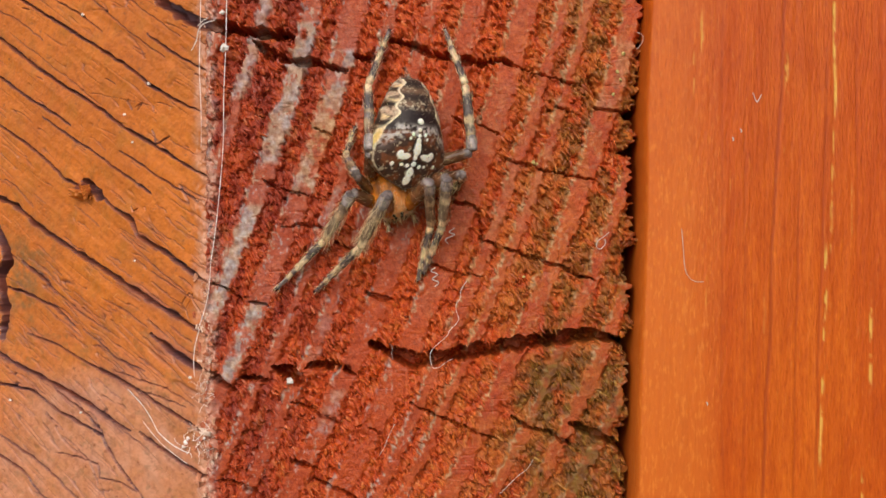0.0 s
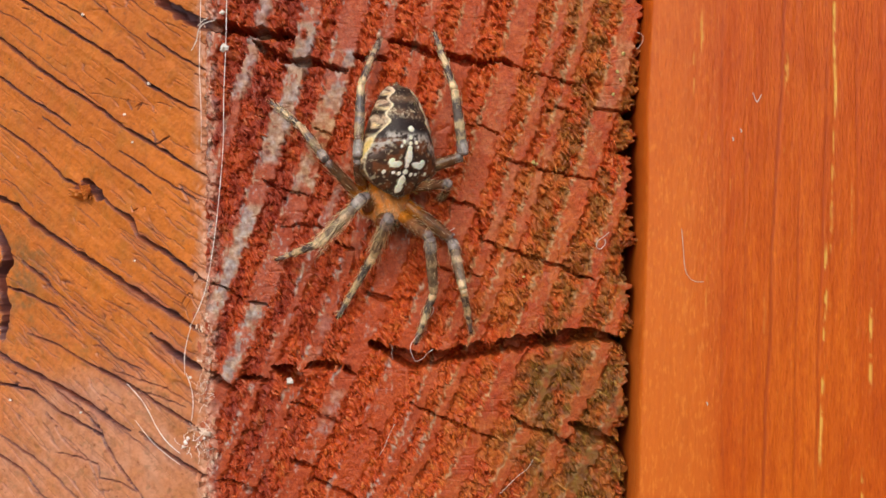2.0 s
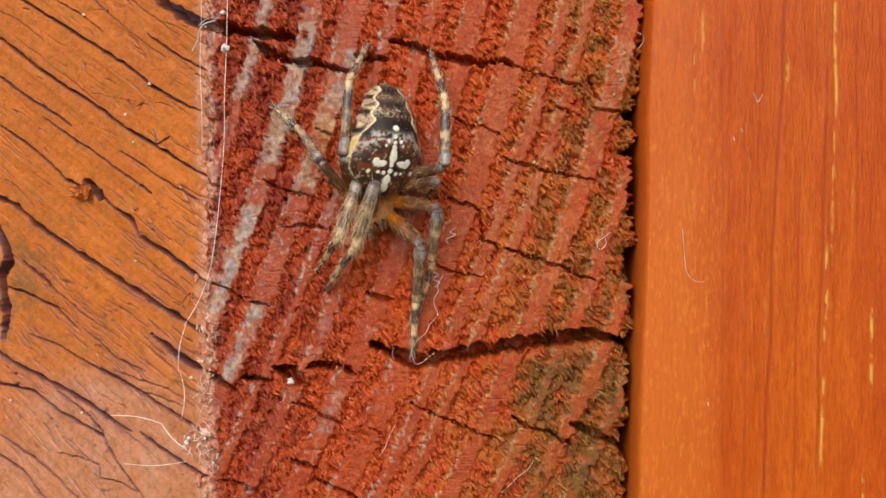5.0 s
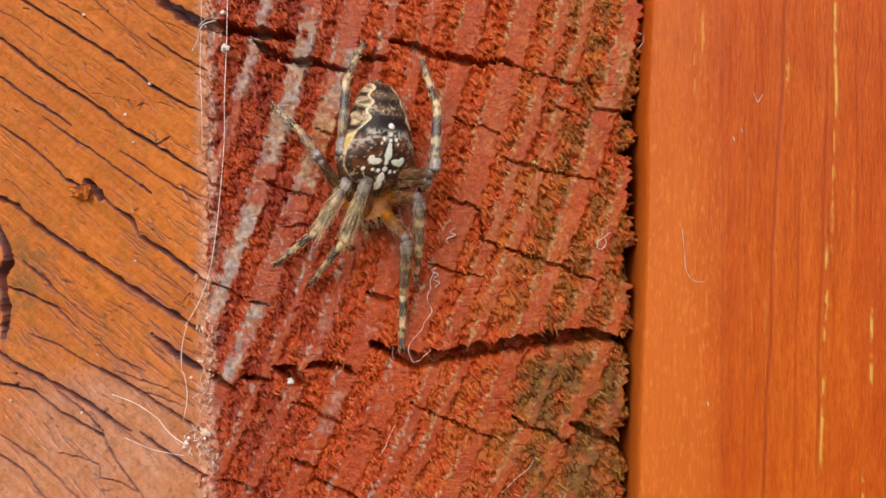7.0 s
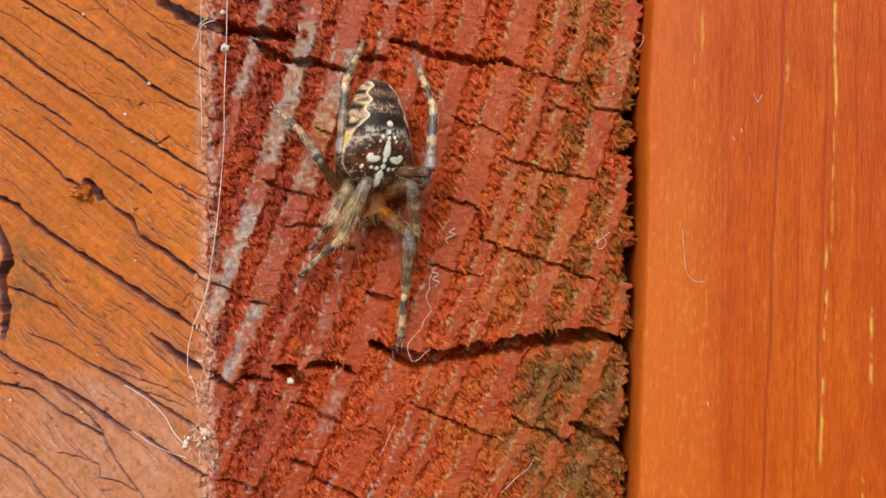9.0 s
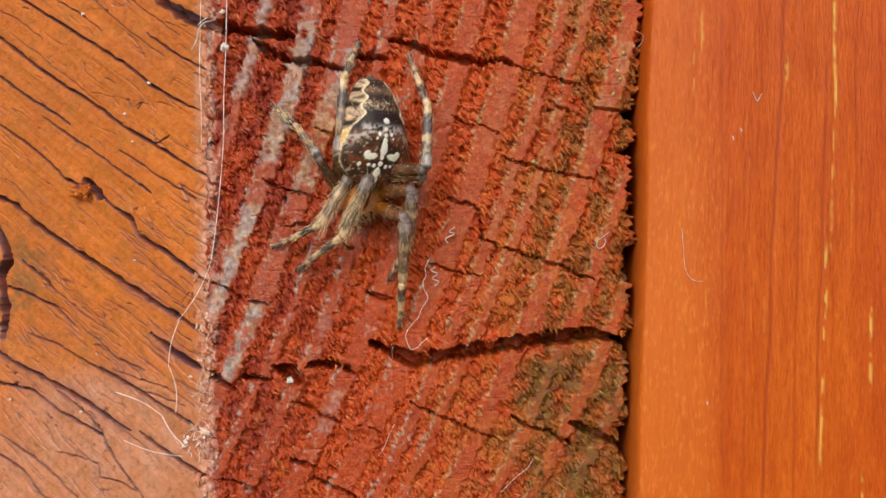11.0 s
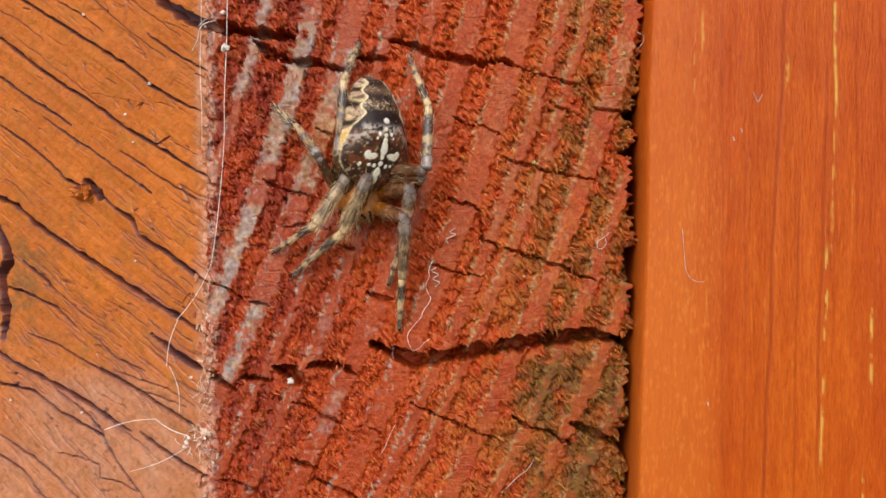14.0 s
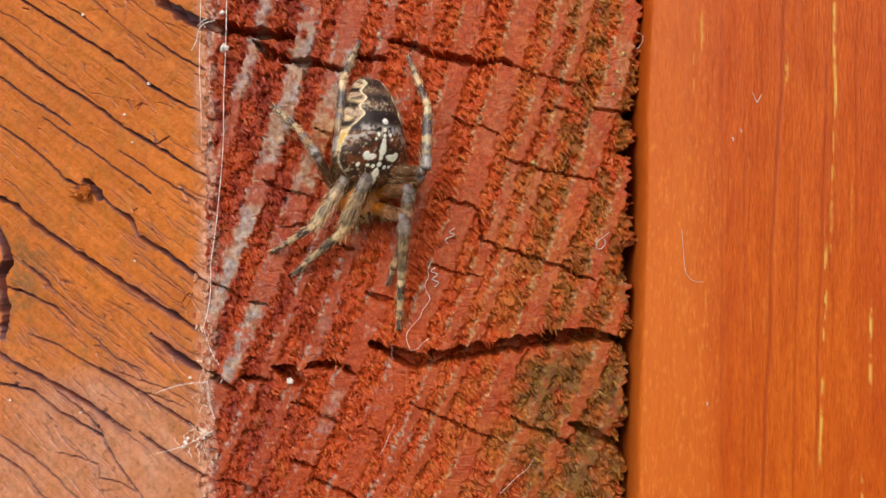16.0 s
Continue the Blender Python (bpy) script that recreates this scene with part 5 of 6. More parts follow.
speck(400, 88, 14, 8.5, 1, "small white egg-like speck held on the silk thread")
speck(396, 24, 10, 5, 2, "tiny pale speck of lint near the thread")
speck(515, 674, 6, 7, 3, "white fleck of lint in a dark hole")
speck(98.9, -4.9, -163.3, 3.75, 1, "tiny white speck on the orange side face")
speck(247.3, 139.0, -70.6, 3.38, 6, "tiny white speck on the orange side face")
speck(334.0, 670.0, -16.4, 3.38, 2, "tiny white speck on the orange side face")
speck(194.1, 191.2, -103.8, 2.62, 5, "tiny white speck on the orange side face")
speck(211.6, 243.6, -92.9, 2.25, 5, "tiny white speck on the orange side face")
speck(216.6, 462.9, -89.7, 2.25, 2, "tiny white speck on the orange side face")
speck(95.0, 752.6, -165.7, 2.62, 5, "tiny white speck on the orange side face")
speck(-78.2, 742.3, -273.9, 3, 6, "tiny white speck on the orange side face")

for x, y, r in ((945, 288, 4.2), (951, 291, 2.6), (1104, 96, 4), (1093, 128, 3.4), (1099, 142, 3), (1086, 168, 3.2), (928, 490, 2.8)):
    speck(x, y, 5, r, x, "yellow-green crumb of lichen on the sawn wood", LICHEN)

# ---- what moves ----


def body_pose(x, z, lean):
    """The spider's place on the sawn end: head down, turned by lean degrees towards its right."""
    a = radians(lean)
    turn = Matrix(((-math.cos(a), -math.sin(a), 0), (0, 0, -1), (math.sin(a), -math.cos(a), 0)))
    return Matrix.Translation((x * UNIT, 0, z * UNIT)) @ turn.to_4x4()


def joint_pose(a, b, start=0.0):
    """A limb that starts a share of the way from a to b and points to b."""
    a, b = Vector(a), Vector(b)
    y = (b - a).normalized()
    x = y.cross(Vector((0.05, 0.1, 1))).normalized()
    z = x.cross(y)
    m = Matrix((x, y, z)).transposed().to_4x4()
    return Matrix.Translation((a + (b - a) * start) * UNIT) @ m


# how the abdomen hangs on the front body: seconds, shift sideways and forwards, swing and roll in degrees
BACK_ROWS = ((0, 0.8, 10.8, -4.6, 25.8), (0.6, 0.8, 10.8, -4.6, 25.8), (1, 1.4, 12.3, -3.8, 28.5), (1.5, -1, 11.7, -4.4, 30.8), (2.5, 0.5, 11.8, -5.7, 22.5), (3.5, 4, 10.9, -5.6, 20.6),
             (6.5, 5, 11.1, -5.6, 26.7), (7, 8.6, 10.6, -6.4, 28.4), (8.5, 8.6, 11.3, -7.6, 28.1), (9, 4.6, 12, -7.1, 28.8), (12.5, 0.4, 12.4, -6.2, 33), (16, 0.4, 12.4, -6.2, 33))


def stance(rows, t, body, **feet):
    """One moment: the body's place, and knee, shin end and foot of each leg in the body's space."""
    rows.setdefault("body", []).append((t, body_pose(*body)))
    dx, dy, swing, roll = (float(np.interp(t, [r[0] for r in BACK_ROWS], [r[k] for r in BACK_ROWS])) for k in (1, 2, 3, 4))
    rows.setdefault("abdomen", []).append((t, Matrix.Translation(Vector((dx, dy, 80)) * UNIT) @ pose(0, 0, 0, 0, 0, swing) @ Euler((radians(6.6), radians(-roll), 0)).to_matrix().to_4x4()))
    for key, v in feet.items():
        hip, knee, shin, foot = SPIDER_LEGS[key][0], v[0:3], v[3:6], v[6:9]
        mine = rows.setdefault(key, {})
        for name, m in (("femur", joint_pose(hip, knee)), ("patella", joint_pose(knee, shin)), ("tibia", joint_pose(knee, shin, 0.22)),
                        ("metatarsus", joint_pose(shin, foot)), ("tarsus", joint_pose(shin, foot, 0.65))):
            mine.setdefault(name, []).append((t, m))


def thread_rows(t, *angles):
    """The swaying lengths hang from one another; angles in degrees from straight down."""
    at, out = spot(376, 468, 12), []
    for length, a in zip(THREAD_LENGTHS, angles):
        out.append((t, Matrix.Translation(at) @ Euler((0, radians(-a), 0)).to_matrix().to_4x4()))
        at = at + Vector((math.sin(radians(a)), 0.12, -math.cos(radians(a)))) * length * UNIT * 0.99
    return out


def loose_rows(t, x, y, *angles):
    at, out = spot(x, y, 14), []
    for length, a in zip(LOOSE_LENGTHS, angles):
        out.append((t, Matrix.Translation(at) @ Euler((0, radians(-a), 0)).to_matrix().to_4x4()))
        at = at + Vector((math.cos(radians(a)), 0, math.sin(radians(a)))) * length * UNIT * 0.99
    out.append((t, Matrix.Translation(spot(x - 2, y + 20, 10)) @ Euler((0, radians(-angles[1] - 9), 0)).to_matrix().to_4x4()))
    return out


def motions():
    rows = {}
    stance(rows, 0, (-61.7, 111.8, -0.6), R1=(29, 21, 141, 79, 108, 83, 166, 187, 6), R2=(91, 15, 90, 143, 94, 32, 234, 182, 9), R3=(81, -12, 129, 105, -51, 41, 92, -106, -3), R4=(60, -51, 107, 64, -172, 56, 28, -276, 6), L1=(-39, -1, 125, -41, 71, 28, -16, 171, 2), L2=(-70, -7, 124, -61, 73, 66, -26, 156, 7), L3=(-95, -14, 92, -93, -5, 16, -75, 14, 3), L4=(-114, -53, 72, -103, -168, 77, -69, -276, 4))
    stance(rows, 0.6, (-61.7, 111.8, -0.6), R1=(29, 21, 141, 79, 108, 83, 166, 187, 6), R2=(91, 15, 90, 143, 94, 32, 234, 182, 9), R3=(81, -12, 129, 105, -51, 41, 92, -106, -3), R4=(60, -51, 107, 64, -172, 57, 28, -276, 6), L1=(-39, -1, 125, -40, 71, 28, -16, 171, 2), L2=(-70, -7, 124, -61, 73, 66, -26, 156, 7), L3=(-95, -14, 92, -93, -5, 16, -75, 14, 3), L4=(-115, -54, 70, -103, -168, 78, -69, -276, 4))
    stance(rows, 0.7, (-74.5, 104.7, 0.2), R1=(24, 22, 141, 79, 108, 85, 176, 192, 28), R2=(77, 2, 92, 138, 73, 35, 236, 157, 28), R3=(84, -27, 123, 107, -59, 32, 128, -127, 23), R4=(57, -54, 105, 67, -177, 63, 28, -276, 5), L1=(-49, 11, 124, -52, 65, 17, -31, 169, 27), L2=(-72, -4, 123, -85, 64, 53, -50, 161, 24), L3=(-94, -19, 92, -95, -11, 16, -78, 9, 2), L4=(-114, -66, 56, -101, -177, 85, -70, -280, 4))
    stance(rows, 0.8, (-89.6, 104.1, 1), R1=(18, 32, 142, 78, 115, 87, 181, 202, 50), R2=(66, -1, 95, 133, 58, 29, 233, 136, 49), R3=(87, -40, 114, 112, -79, 26, 157, -130, 50), R4=(53, -51, 107, 67, -176, 71, 27, -268, 4), L1=(-56, 26, 123, -66, 74, 14, -48, 171, 53), L2=(-90, 18, 109, -100, 61, 20, -82, 161, 52), L3=(-95, -19, 92, -99, -10, 15, -82, 10, 2), L4=(-113, -73, 44, -102, -178, 91, -73, -277, 4))
    stance(rows, 0.9, (-101.5, 110.2, 1.9), R1=(39, 57, 145, 110, 129, 87, 212, 210, 35), R2=(65, 6, 98, 148, 53, 43, 263, 109, 25), R3=(88, -25, 122, 128, -87, 55, 175, -131, 23), R4=(45, -43, 110, 64, -168, 76, 27, -256, 3), L1=(-59, 41, 123, -76, 84, 12, -60, 179, 55), L2=(-105, 24, 85, -112, 109, 136, -106, 163, 43), L3=(-95, -12, 92, -99, -4, 15, -84, 17, 2), L4=(-114, -71, 40, -106, -173, 93, -77, -270, 4))
    stance(rows, 1, (-107.9, 116.6, 2.7), R1=(69, 82, 134, 147, 145, 73, 251, 223, 19), R2=(79, 15, 97, 178, 56, 69, 287, 77, 5), R3=(109, -27, 112, 150, -87, 44, 195, -128, 6), R4=(43, -34, 113, 67, -158, 81, 32, -244, 3), L1=(-58, 57, 122, -81, 94, 10, -68, 188, 57), L2=(-105, 60, 55, -120, 117, 135, -124, 172, 43), L3=(-90, -4, 100, -92, 8, 24, -82, 24, 1), L4=(-114, -69, 36, -106, -168, 96, -76, -261, 4))
    stance(rows, 1.1, (-95.4, 112.3, 1.8), R1=(37, 62, 144, 105, 134, 82, 204, 221, 34), R2=(71, 8, 98, 164, 68, 97, 267, 94, 25), R3=(116, -35, 102, 160, -94, 35, 208, -138, 4), R4=(51, -38, 113, 70, -164, 82, 36, -249, 3), L1=(-60, 68, 117, -81, 122, 11, -59, 216, 55), L2=(-102, 63, 63, -117, 135, 130, -131, 198, 45), L3=(-88, -5, 103, -85, 8, 28, -76, 20, 3), L4=(-113, -73, 30, -100, -169, 93, -70, -266, 4))
    stance(rows, 1.2, (-82.9, 107.9, 0.9), R1=(14, 44, 143, 61, 123, 72, 157, 222, 50), R2=(81, 12, 95, 138, 63, 16, 251, 115, 50), R3=(122, -42, 89, 169, -102, 24, 221, -147, 3), R4=(58, -43, 112, 73, -170, 82, 39, -255, 3), L1=(-61, 81, 110, -78, 150, 13, -50, 244, 53), L2=(-96, 67, 75, -114, 151, 123, -137, 224, 47), L3=(-85, -6, 106, -78, 6, 31, -70, 17, 4), L4=(-112, -75, 30, -94, -171, 91, -64, -271, 5))
    stance(rows, 1.35, (-76.1, 105.1, -0.5), R1=(20, 49, 144, 62, 131, 73, 154, 227, 29), R2=(77, 5, 94, 144, 91, 110, 239, 113, 26), R3=(120, -52, 78, 172, -110, 16, 226, -157, 3), R4=(57, -47, 109, 66, -175, 83, 33, -260, 3), L1=(-66, 78, 107, -65, 198, 109, -32, 254, 25), L2=(-94, 79, 62, -111, 171, 94, -133, 251, 26), L3=(-86, -6, 105, -82, 5, 29, -72, 17, 3), L4=(-113, -72, 30, -97, -171, 86, -68, -275, 5))
    stance(rows, 1.5, (-69.4, 102.2, -1.9), R1=(26, 56, 145, 65, 139, 73, 149, 231, 9), R2=(79, 9, 95, 143, 100, 94, 233, 115, 4), R3=(117, -60, 70, 176, -119, 16, 229, -166, 4), R4=(56, -51, 107, 58, -180, 84, 26, -264, 4), L1=(-63, 93, 99, -54, 211, 78, -11, 273, 3), L2=(-87, 90, 51, -107, 187, 55, -128, 279, 5), L3=(-88, -6, 103, -86, 4, 27, -74, 16, 3), L4=(-114, -69, 30, -101, -171, 81, -72, -279, 5))
    stance(rows, 1.75, (-72.8, 100.7, -2.5), R1=(19, 49, 144, 56, 125, 64, 136, 223, 5), R2=(67, 8, 99, 139, 91, 95, 228, 111, 4), R3=(118, -59, 71, 171, -122, 16, 224, -170, 4), R4=(60, -53, 106, 56, -182, 82, 24, -268, 4), L1=(-56, 86, 110, -54, 197, 65, -12, 271, 1), L2=(-89, 88, 39, -105, 182, 68, -121, 267, 4), L3=(-87, -6, 104, -84, 4, 27, -73, 15, 3), L4=(-117, -63, 36, -103, -170, 78, -74, -279, 4))
    stance(rows, 2, (-76.1, 99.3, -3), R1=(14, 47, 143, 48, 107, 49, 121, 216, 2), R2=(55, 6, 100, 135, 83, 96, 223, 107, 5), R3=(119, -58, 71, 166, -125, 16, 219, -173, 4), R4=(63, -55, 105, 53, -183, 79, 22, -272, 4), L1=(-51, 83, 116, -52, 179, 43, -14, 269, 1), L2=(-89, 88, 29, -103, 174, 77, -114, 253, 5), L3=(-87, -7, 104, -82, 4, 28, -71, 14, 3), L4=(-116, -54, 64, -106, -168, 75, -77, -279, 4))
    stance(rows, 2.25, (-78.5, 101.7, -3.8), R1=(11, 40, 142, 42, 110, 55, 108, 220, 1), R2=(58, 8, 100, 127, 94, 98, 206, 131, 4), R3=(117, -58, 74, 163, -124, 16, 214, -173, 4), R4=(63, -54, 105, 51, -181, 78, 14, -270, 4), L1=(-55, 83, 114, -53, 184, 48, -15, 271, 1), L2=(-95, 81, 37, -107, 171, 79, -113, 248, 4), L3=(-88, -4, 103, -84, 6, 27, -72, 17, 3), L4=(-112, -46, 83, -112, -161, 79, -84, -270, 4))
    stance(rows, 2.5, (-81, 104.1, -4.6), R1=(9, 30, 140, 38, 118, 70, 94, 223, -1), R2=(61, 11, 101, 119, 105, 98, 190, 156, 4), R3=(115, -58, 76, 159, -123, 16, 210, -173, 4), R4=(63, -53, 106, 50, -180, 76, 6, -267, 5), L1=(-59, 82, 111, -53, 188, 54, -16, 273, 2), L2=(-99, 75, 46, -112, 168, 80, -113, 243, 4), L3=(-89, -1, 102, -86, 8, 26, -73, 19, 2), L4=(-109, -39, 92, -116, -153, 84, -90, -259, 4))
    stance(rows, 2.65, (-81.4, 103.1, -4.4), R1=(8, 34, 141, 38, 114, 62, 98, 222, -2), R2=(58, 6, 100, 112, 103, 104, 175, 152, 4), R3=(115, -58, 76, 160, -123, 16, 210, -173, 4), R4=(63, -54, 105, 50, -181, 75, 5, -268, 4), L1=(-59, 88, 107, -52, 191, 45, -18, 283, 2), L2=(-93, 81, 58, -120, 164, 105, -137, 232, 25), L3=(-89, -3, 102, -86, 6, 26, -73, 17, 2), L4=(-108, -38, 93, -116, -153, 83, -91, -260, 5))
    stance(rows, 2.8, (-81.9, 102.2, -4.1), R1=(8, 38, 141, 39, 110, 55, 102, 221, -1), R2=(57, 2, 98, 105, 101, 111, 159, 147, 4), R3=(115, -57, 78, 160, -123, 19, 210, -173, 4), R4=(63, -55, 104, 50, -182, 75, 4, -269, 4), L1=(-60, 94, 101, -50, 195, 36, -20, 292, 3), L2=(-87, 85, 68, -125, 160, 121, -163, 223, 44), L3=(-89, -4, 102, -87, 4, 25, -73, 15, 2), L4=(-108, -38, 94, -116, -153, 82, -91, -260, 5))
    stance(rows, 3, (-82.9, 100.2, -3.8), R1=(7, 43, 142, 39, 106, 49, 106, 217, -1), R2=(56, -5, 94, 94, 96, 118, 138, 140, 5), R3=(114, -57, 79, 161, -123, 22, 210, -173, 4), R4=(62, -57, 103, 50, -185, 74, 3, -271, 4), L1=(-62, 101, 92, -48, 201, 27, -24, 302, 4), L2=(-97, 77, 30, -102, 164, 77, -83, 243, 6), L3=(-89, -7, 101, -87, 1, 25, -73, 11, 2), L4=(-108, -39, 94, -116, -153, 80, -92, -262, 5))
    stance(rows, 3.1, (-85.3, 100.2, -3.6), R1=(13, 22, 140, 41, 96, 54, 113, 201, -3), R2=(52, -11, 89, 89, 89, 116, 133, 135, 5), R3=(113, -57, 81, 159, -122, 22, 208, -172, 4), R4=(63, -58, 103, 50, -185, 78, 6, -270, 4), L1=(-62, 101, 91, -48, 201, 26, -26, 303, 4), L2=(-96, 63, 81, -97, 153, 39, -64, 248, 2), L3=(-89, -7, 101, -88, 0, 25, -73, 11, 2), L4=(-108, -38, 94, -116, -152, 81, -92, -260, 4))
    stance(rows, 3.2, (-87.7, 100.2, -3.5), R1=(18, -4, 129, 52, 104, 104, 114, 175, 1), R2=(48, -18, 82, 84, 82, 115, 129, 131, 5), R3=(113, -56, 82, 157, -121, 21, 206, -170, 4), R4=(64, -58, 102, 51, -187, 81, 9, -269, 4), L1=(-62, 101, 91, -48, 202, 26, -28, 304, 4), L2=(-96, 59, 85, -84, 149, 46, -49, 242, 4), L3=(-89, -8, 101, -89, 0, 25, -74, 10, 1), L4=(-108, -37, 94, -117, -151, 83, -93, -258, 5))
    stance(rows, 3.5, (-90.6, 100.2, -3), R1=(18, -11, 124, 56, 97, 102, 113, 175, 2), R2=(46, -19, 80, 80, 81, 113, 125, 133, 5), R3=(115, -54, 83, 155, -117, 18, 205, -167, 4), R4=(70, -60, 101, 57, -189, 90, 21, -267, 4), L1=(-58, 102, 94, -44, 202, 28, -29, 305, 4), L2=(-100, 52, 82, -81, 143, 46, -43, 235, 7), L3=(-88, -9, 103, -85, 0, 27, -71, 8, 2), L4=(-106, -34, 99, -113, -148, 86, -90, -253, 5))
    stance(rows, 4.2, (-91.6, 100.2, -2.9), R1=(17, -11, 124, 54, 97, 102, 112, 175, 2), R2=(46, -21, 77, 78, 79, 111, 124, 133, 4), R3=(114, -54, 84, 154, -117, 19, 204, -166, 4), R4=(70, -60, 101, 56, -189, 90, 21, -267, 4), L1=(-59, 102, 94, -46, 202, 29, -31, 305, 4), L2=(-100, 52, 83, -82, 143, 47, -44, 235, 7), L3=(-88, -9, 103, -86, 0, 26, -72, 8, 2), L4=(-106, -34, 99, -114, -149, 87, -91, -253, 5))
    stance(rows, 5.3, (-101.2, 100.2, -2.7), R1=(13, -12, 122, 57, 94, 105, 121, 164, 3), R2=(45, -21, 76, 84, 78, 107, 135, 133, 4), R3=(105, -54, 91, 145, -116, 24, 195, -164, 4), R4=(66, -58, 102, 52, -188, 90, 21, -267, 4), L1=(-52, 94, 108, -38, 190, 37, -27, 292, 6), L2=(-83, 30, 114, -67, 115, 65, -41, 203, 9), L3=(-86, -11, 105, -76, 2, 30, -66, 11, 4), L4=(-100, -31, 110, -106, -145, 95, -84, -242, 4))
    stance(rows, 6.3, (-111.8, 102.2, -2.5), R1=(8, -11, 121, 57, 93, 106, 127, 156, 3), R2=(42, -20, 78, 87, 79, 103, 143, 135, 3), R3=(95, -54, 99, 135, -113, 29, 184, -161, 5), R4=(61, -56, 104, 47, -185, 90, 20, -265, 4), L1=(-46, 87, 117, -33, 182, 42, -25, 282, 7), L2=(-68, 10, 128, -54, 93, 74, -39, 177, 9), L3=(-85, -11, 106, -70, 6, 33, -63, 16, 6), L4=(-95, -26, 116, -101, -140, 102, -80, -230, 4))
    stance(rows, 6.4, (-111.8, 102.2, -2.6), R1=(9, -12, 121, 58, 92, 105, 128, 157, 3), R2=(43, -21, 77, 91, 76, 100, 155, 132, 3), R3=(95, -54, 99, 135, -113, 30, 183, -161, 5), R4=(60, -56, 104, 46, -185, 90, 19, -265, 4), L1=(-46, 88, 117, -33, 182, 42, -25, 282, 7), L2=(-58, -1, 133, -68, 95, 110, -70, 161, 25), L3=(-85, -11, 106, -70, 6, 33, -63, 15, 6), L4=(-96, -25, 116, -102, -139, 101, -81, -230, 4))
    stance(rows, 6.5, (-111.8, 102.2, -2.7), R1=(10, -13, 121, 58, 92, 105, 129, 157, 3), R2=(44, -22, 75, 96, 73, 96, 167, 128, 4), R3=(95, -54, 99, 135, -114, 30, 183, -161, 5), R4=(60, -56, 104, 46, -185, 90, 18, -265, 4), L1=(-46, 88, 116, -33, 182, 42, -24, 282, 7), L2=(-50, -3, 137, -81, 91, 132, -103, 142, 41), L3=(-85, -11, 106, -70, 6, 33, -63, 15, 6), L4=(-96, -24, 115, -103, -138, 99, -82, -230, 4))
    stance(rows, 6.6, (-109.4, 103.1, -2.8), R1=(13, -12, 122, 61, 92, 104, 132, 158, 3), R2=(48, -23, 75, 103, 72, 91, 182, 125, 4), R3=(97, -53, 98, 137, -113, 29, 185, -161, 5), R4=(62, -55, 105, 48, -184, 90, 20, -264, 4), L1=(-44, 89, 117, -31, 183, 42, -22, 283, 7), L2=(-59, 8, 134, -73, 105, 119, -76, 157, 25), L3=(-84, -9, 108, -68, 7, 34, -61, 16, 7), L4=(-94, -22, 118, -102, -135, 98, -80, -229, 4))
    stance(rows, 6.7, (-107, 104.1, -2.9), R1=(16, -12, 123, 64, 92, 103, 135, 160, 3), R2=(51, -23, 75, 111, 69, 85, 196, 121, 4), R3=(100, -52, 98, 139, -112, 29, 188, -160, 5), R4=(64, -54, 105, 49, -184, 89, 21, -264, 4), L1=(-41, 91, 117, -29, 184, 41, -19, 284, 7), L2=(-68, 21, 129, -61, 110, 86, -49, 177, 3), L3=(-83, -8, 109, -66, 8, 35, -59, 16, 8), L4=(-92, -20, 120, -101, -133, 97, -78, -228, 4))
    stance(rows, 7, (-105.1, 104.1, -3.1), R1=(20, -14, 123, 68, 90, 100, 140, 161, 4), R2=(51, -23, 74, 114, 68, 80, 201, 122, 4), R3=(101, -52, 96, 141, -113, 28, 189, -161, 5), R4=(64, -55, 105, 50, -184, 89, 20, -264, 4), L1=(-40, 92, 117, -27, 184, 41, -16, 284, 7), L2=(-65, 22, 130, -58, 110, 87, -46, 175, 2), L3=(-82, -8, 110, -64, 8, 36, -57, 16, 9), L4=(-92, -18, 120, -103, -130, 93, -79, -228, 4))
    stance(rows, 7.5, (-107.9, 102.2, -3.6), R1=(11, -13, 121, 63, 84, 84, 143, 164, 2), R2=(45, -25, 71, 112, 64, 73, 203, 121, 4), R3=(98, -55, 96, 137, -116, 28, 185, -165, 5), R4=(58, -57, 103, 44, -186, 88, 11, -267, 4), L1=(-43, 91, 116, -30, 182, 38, -17, 283, 7), L2=(-67, 20, 130, -59, 111, 91, -46, 169, 2), L3=(-83, -10, 108, -67, 5, 34, -60, 14, 7), L4=(-95, -19, 117, -106, -131, 93, -83, -229, 4))
    stance(rows, 8.2, (-108.9, 104.1, -4.6), R1=(10, -10, 123, 62, 84, 79, 146, 164, 2), R2=(44, -23, 73, 112, 64, 74, 204, 120, 5), R3=(96, -55, 97, 134, -117, 29, 181, -166, 5), R4=(58, -56, 104, 41, -184, 85, 8, -267, 4), L1=(-40, 91, 117, -25, 184, 41, -12, 284, 7), L2=(-67, 23, 129, -58, 114, 92, -44, 171, 2), L3=(-84, -7, 108, -68, 7, 34, -60, 16, 7), L4=(-95, -16, 116, -108, -128, 94, -87, -226, 4))
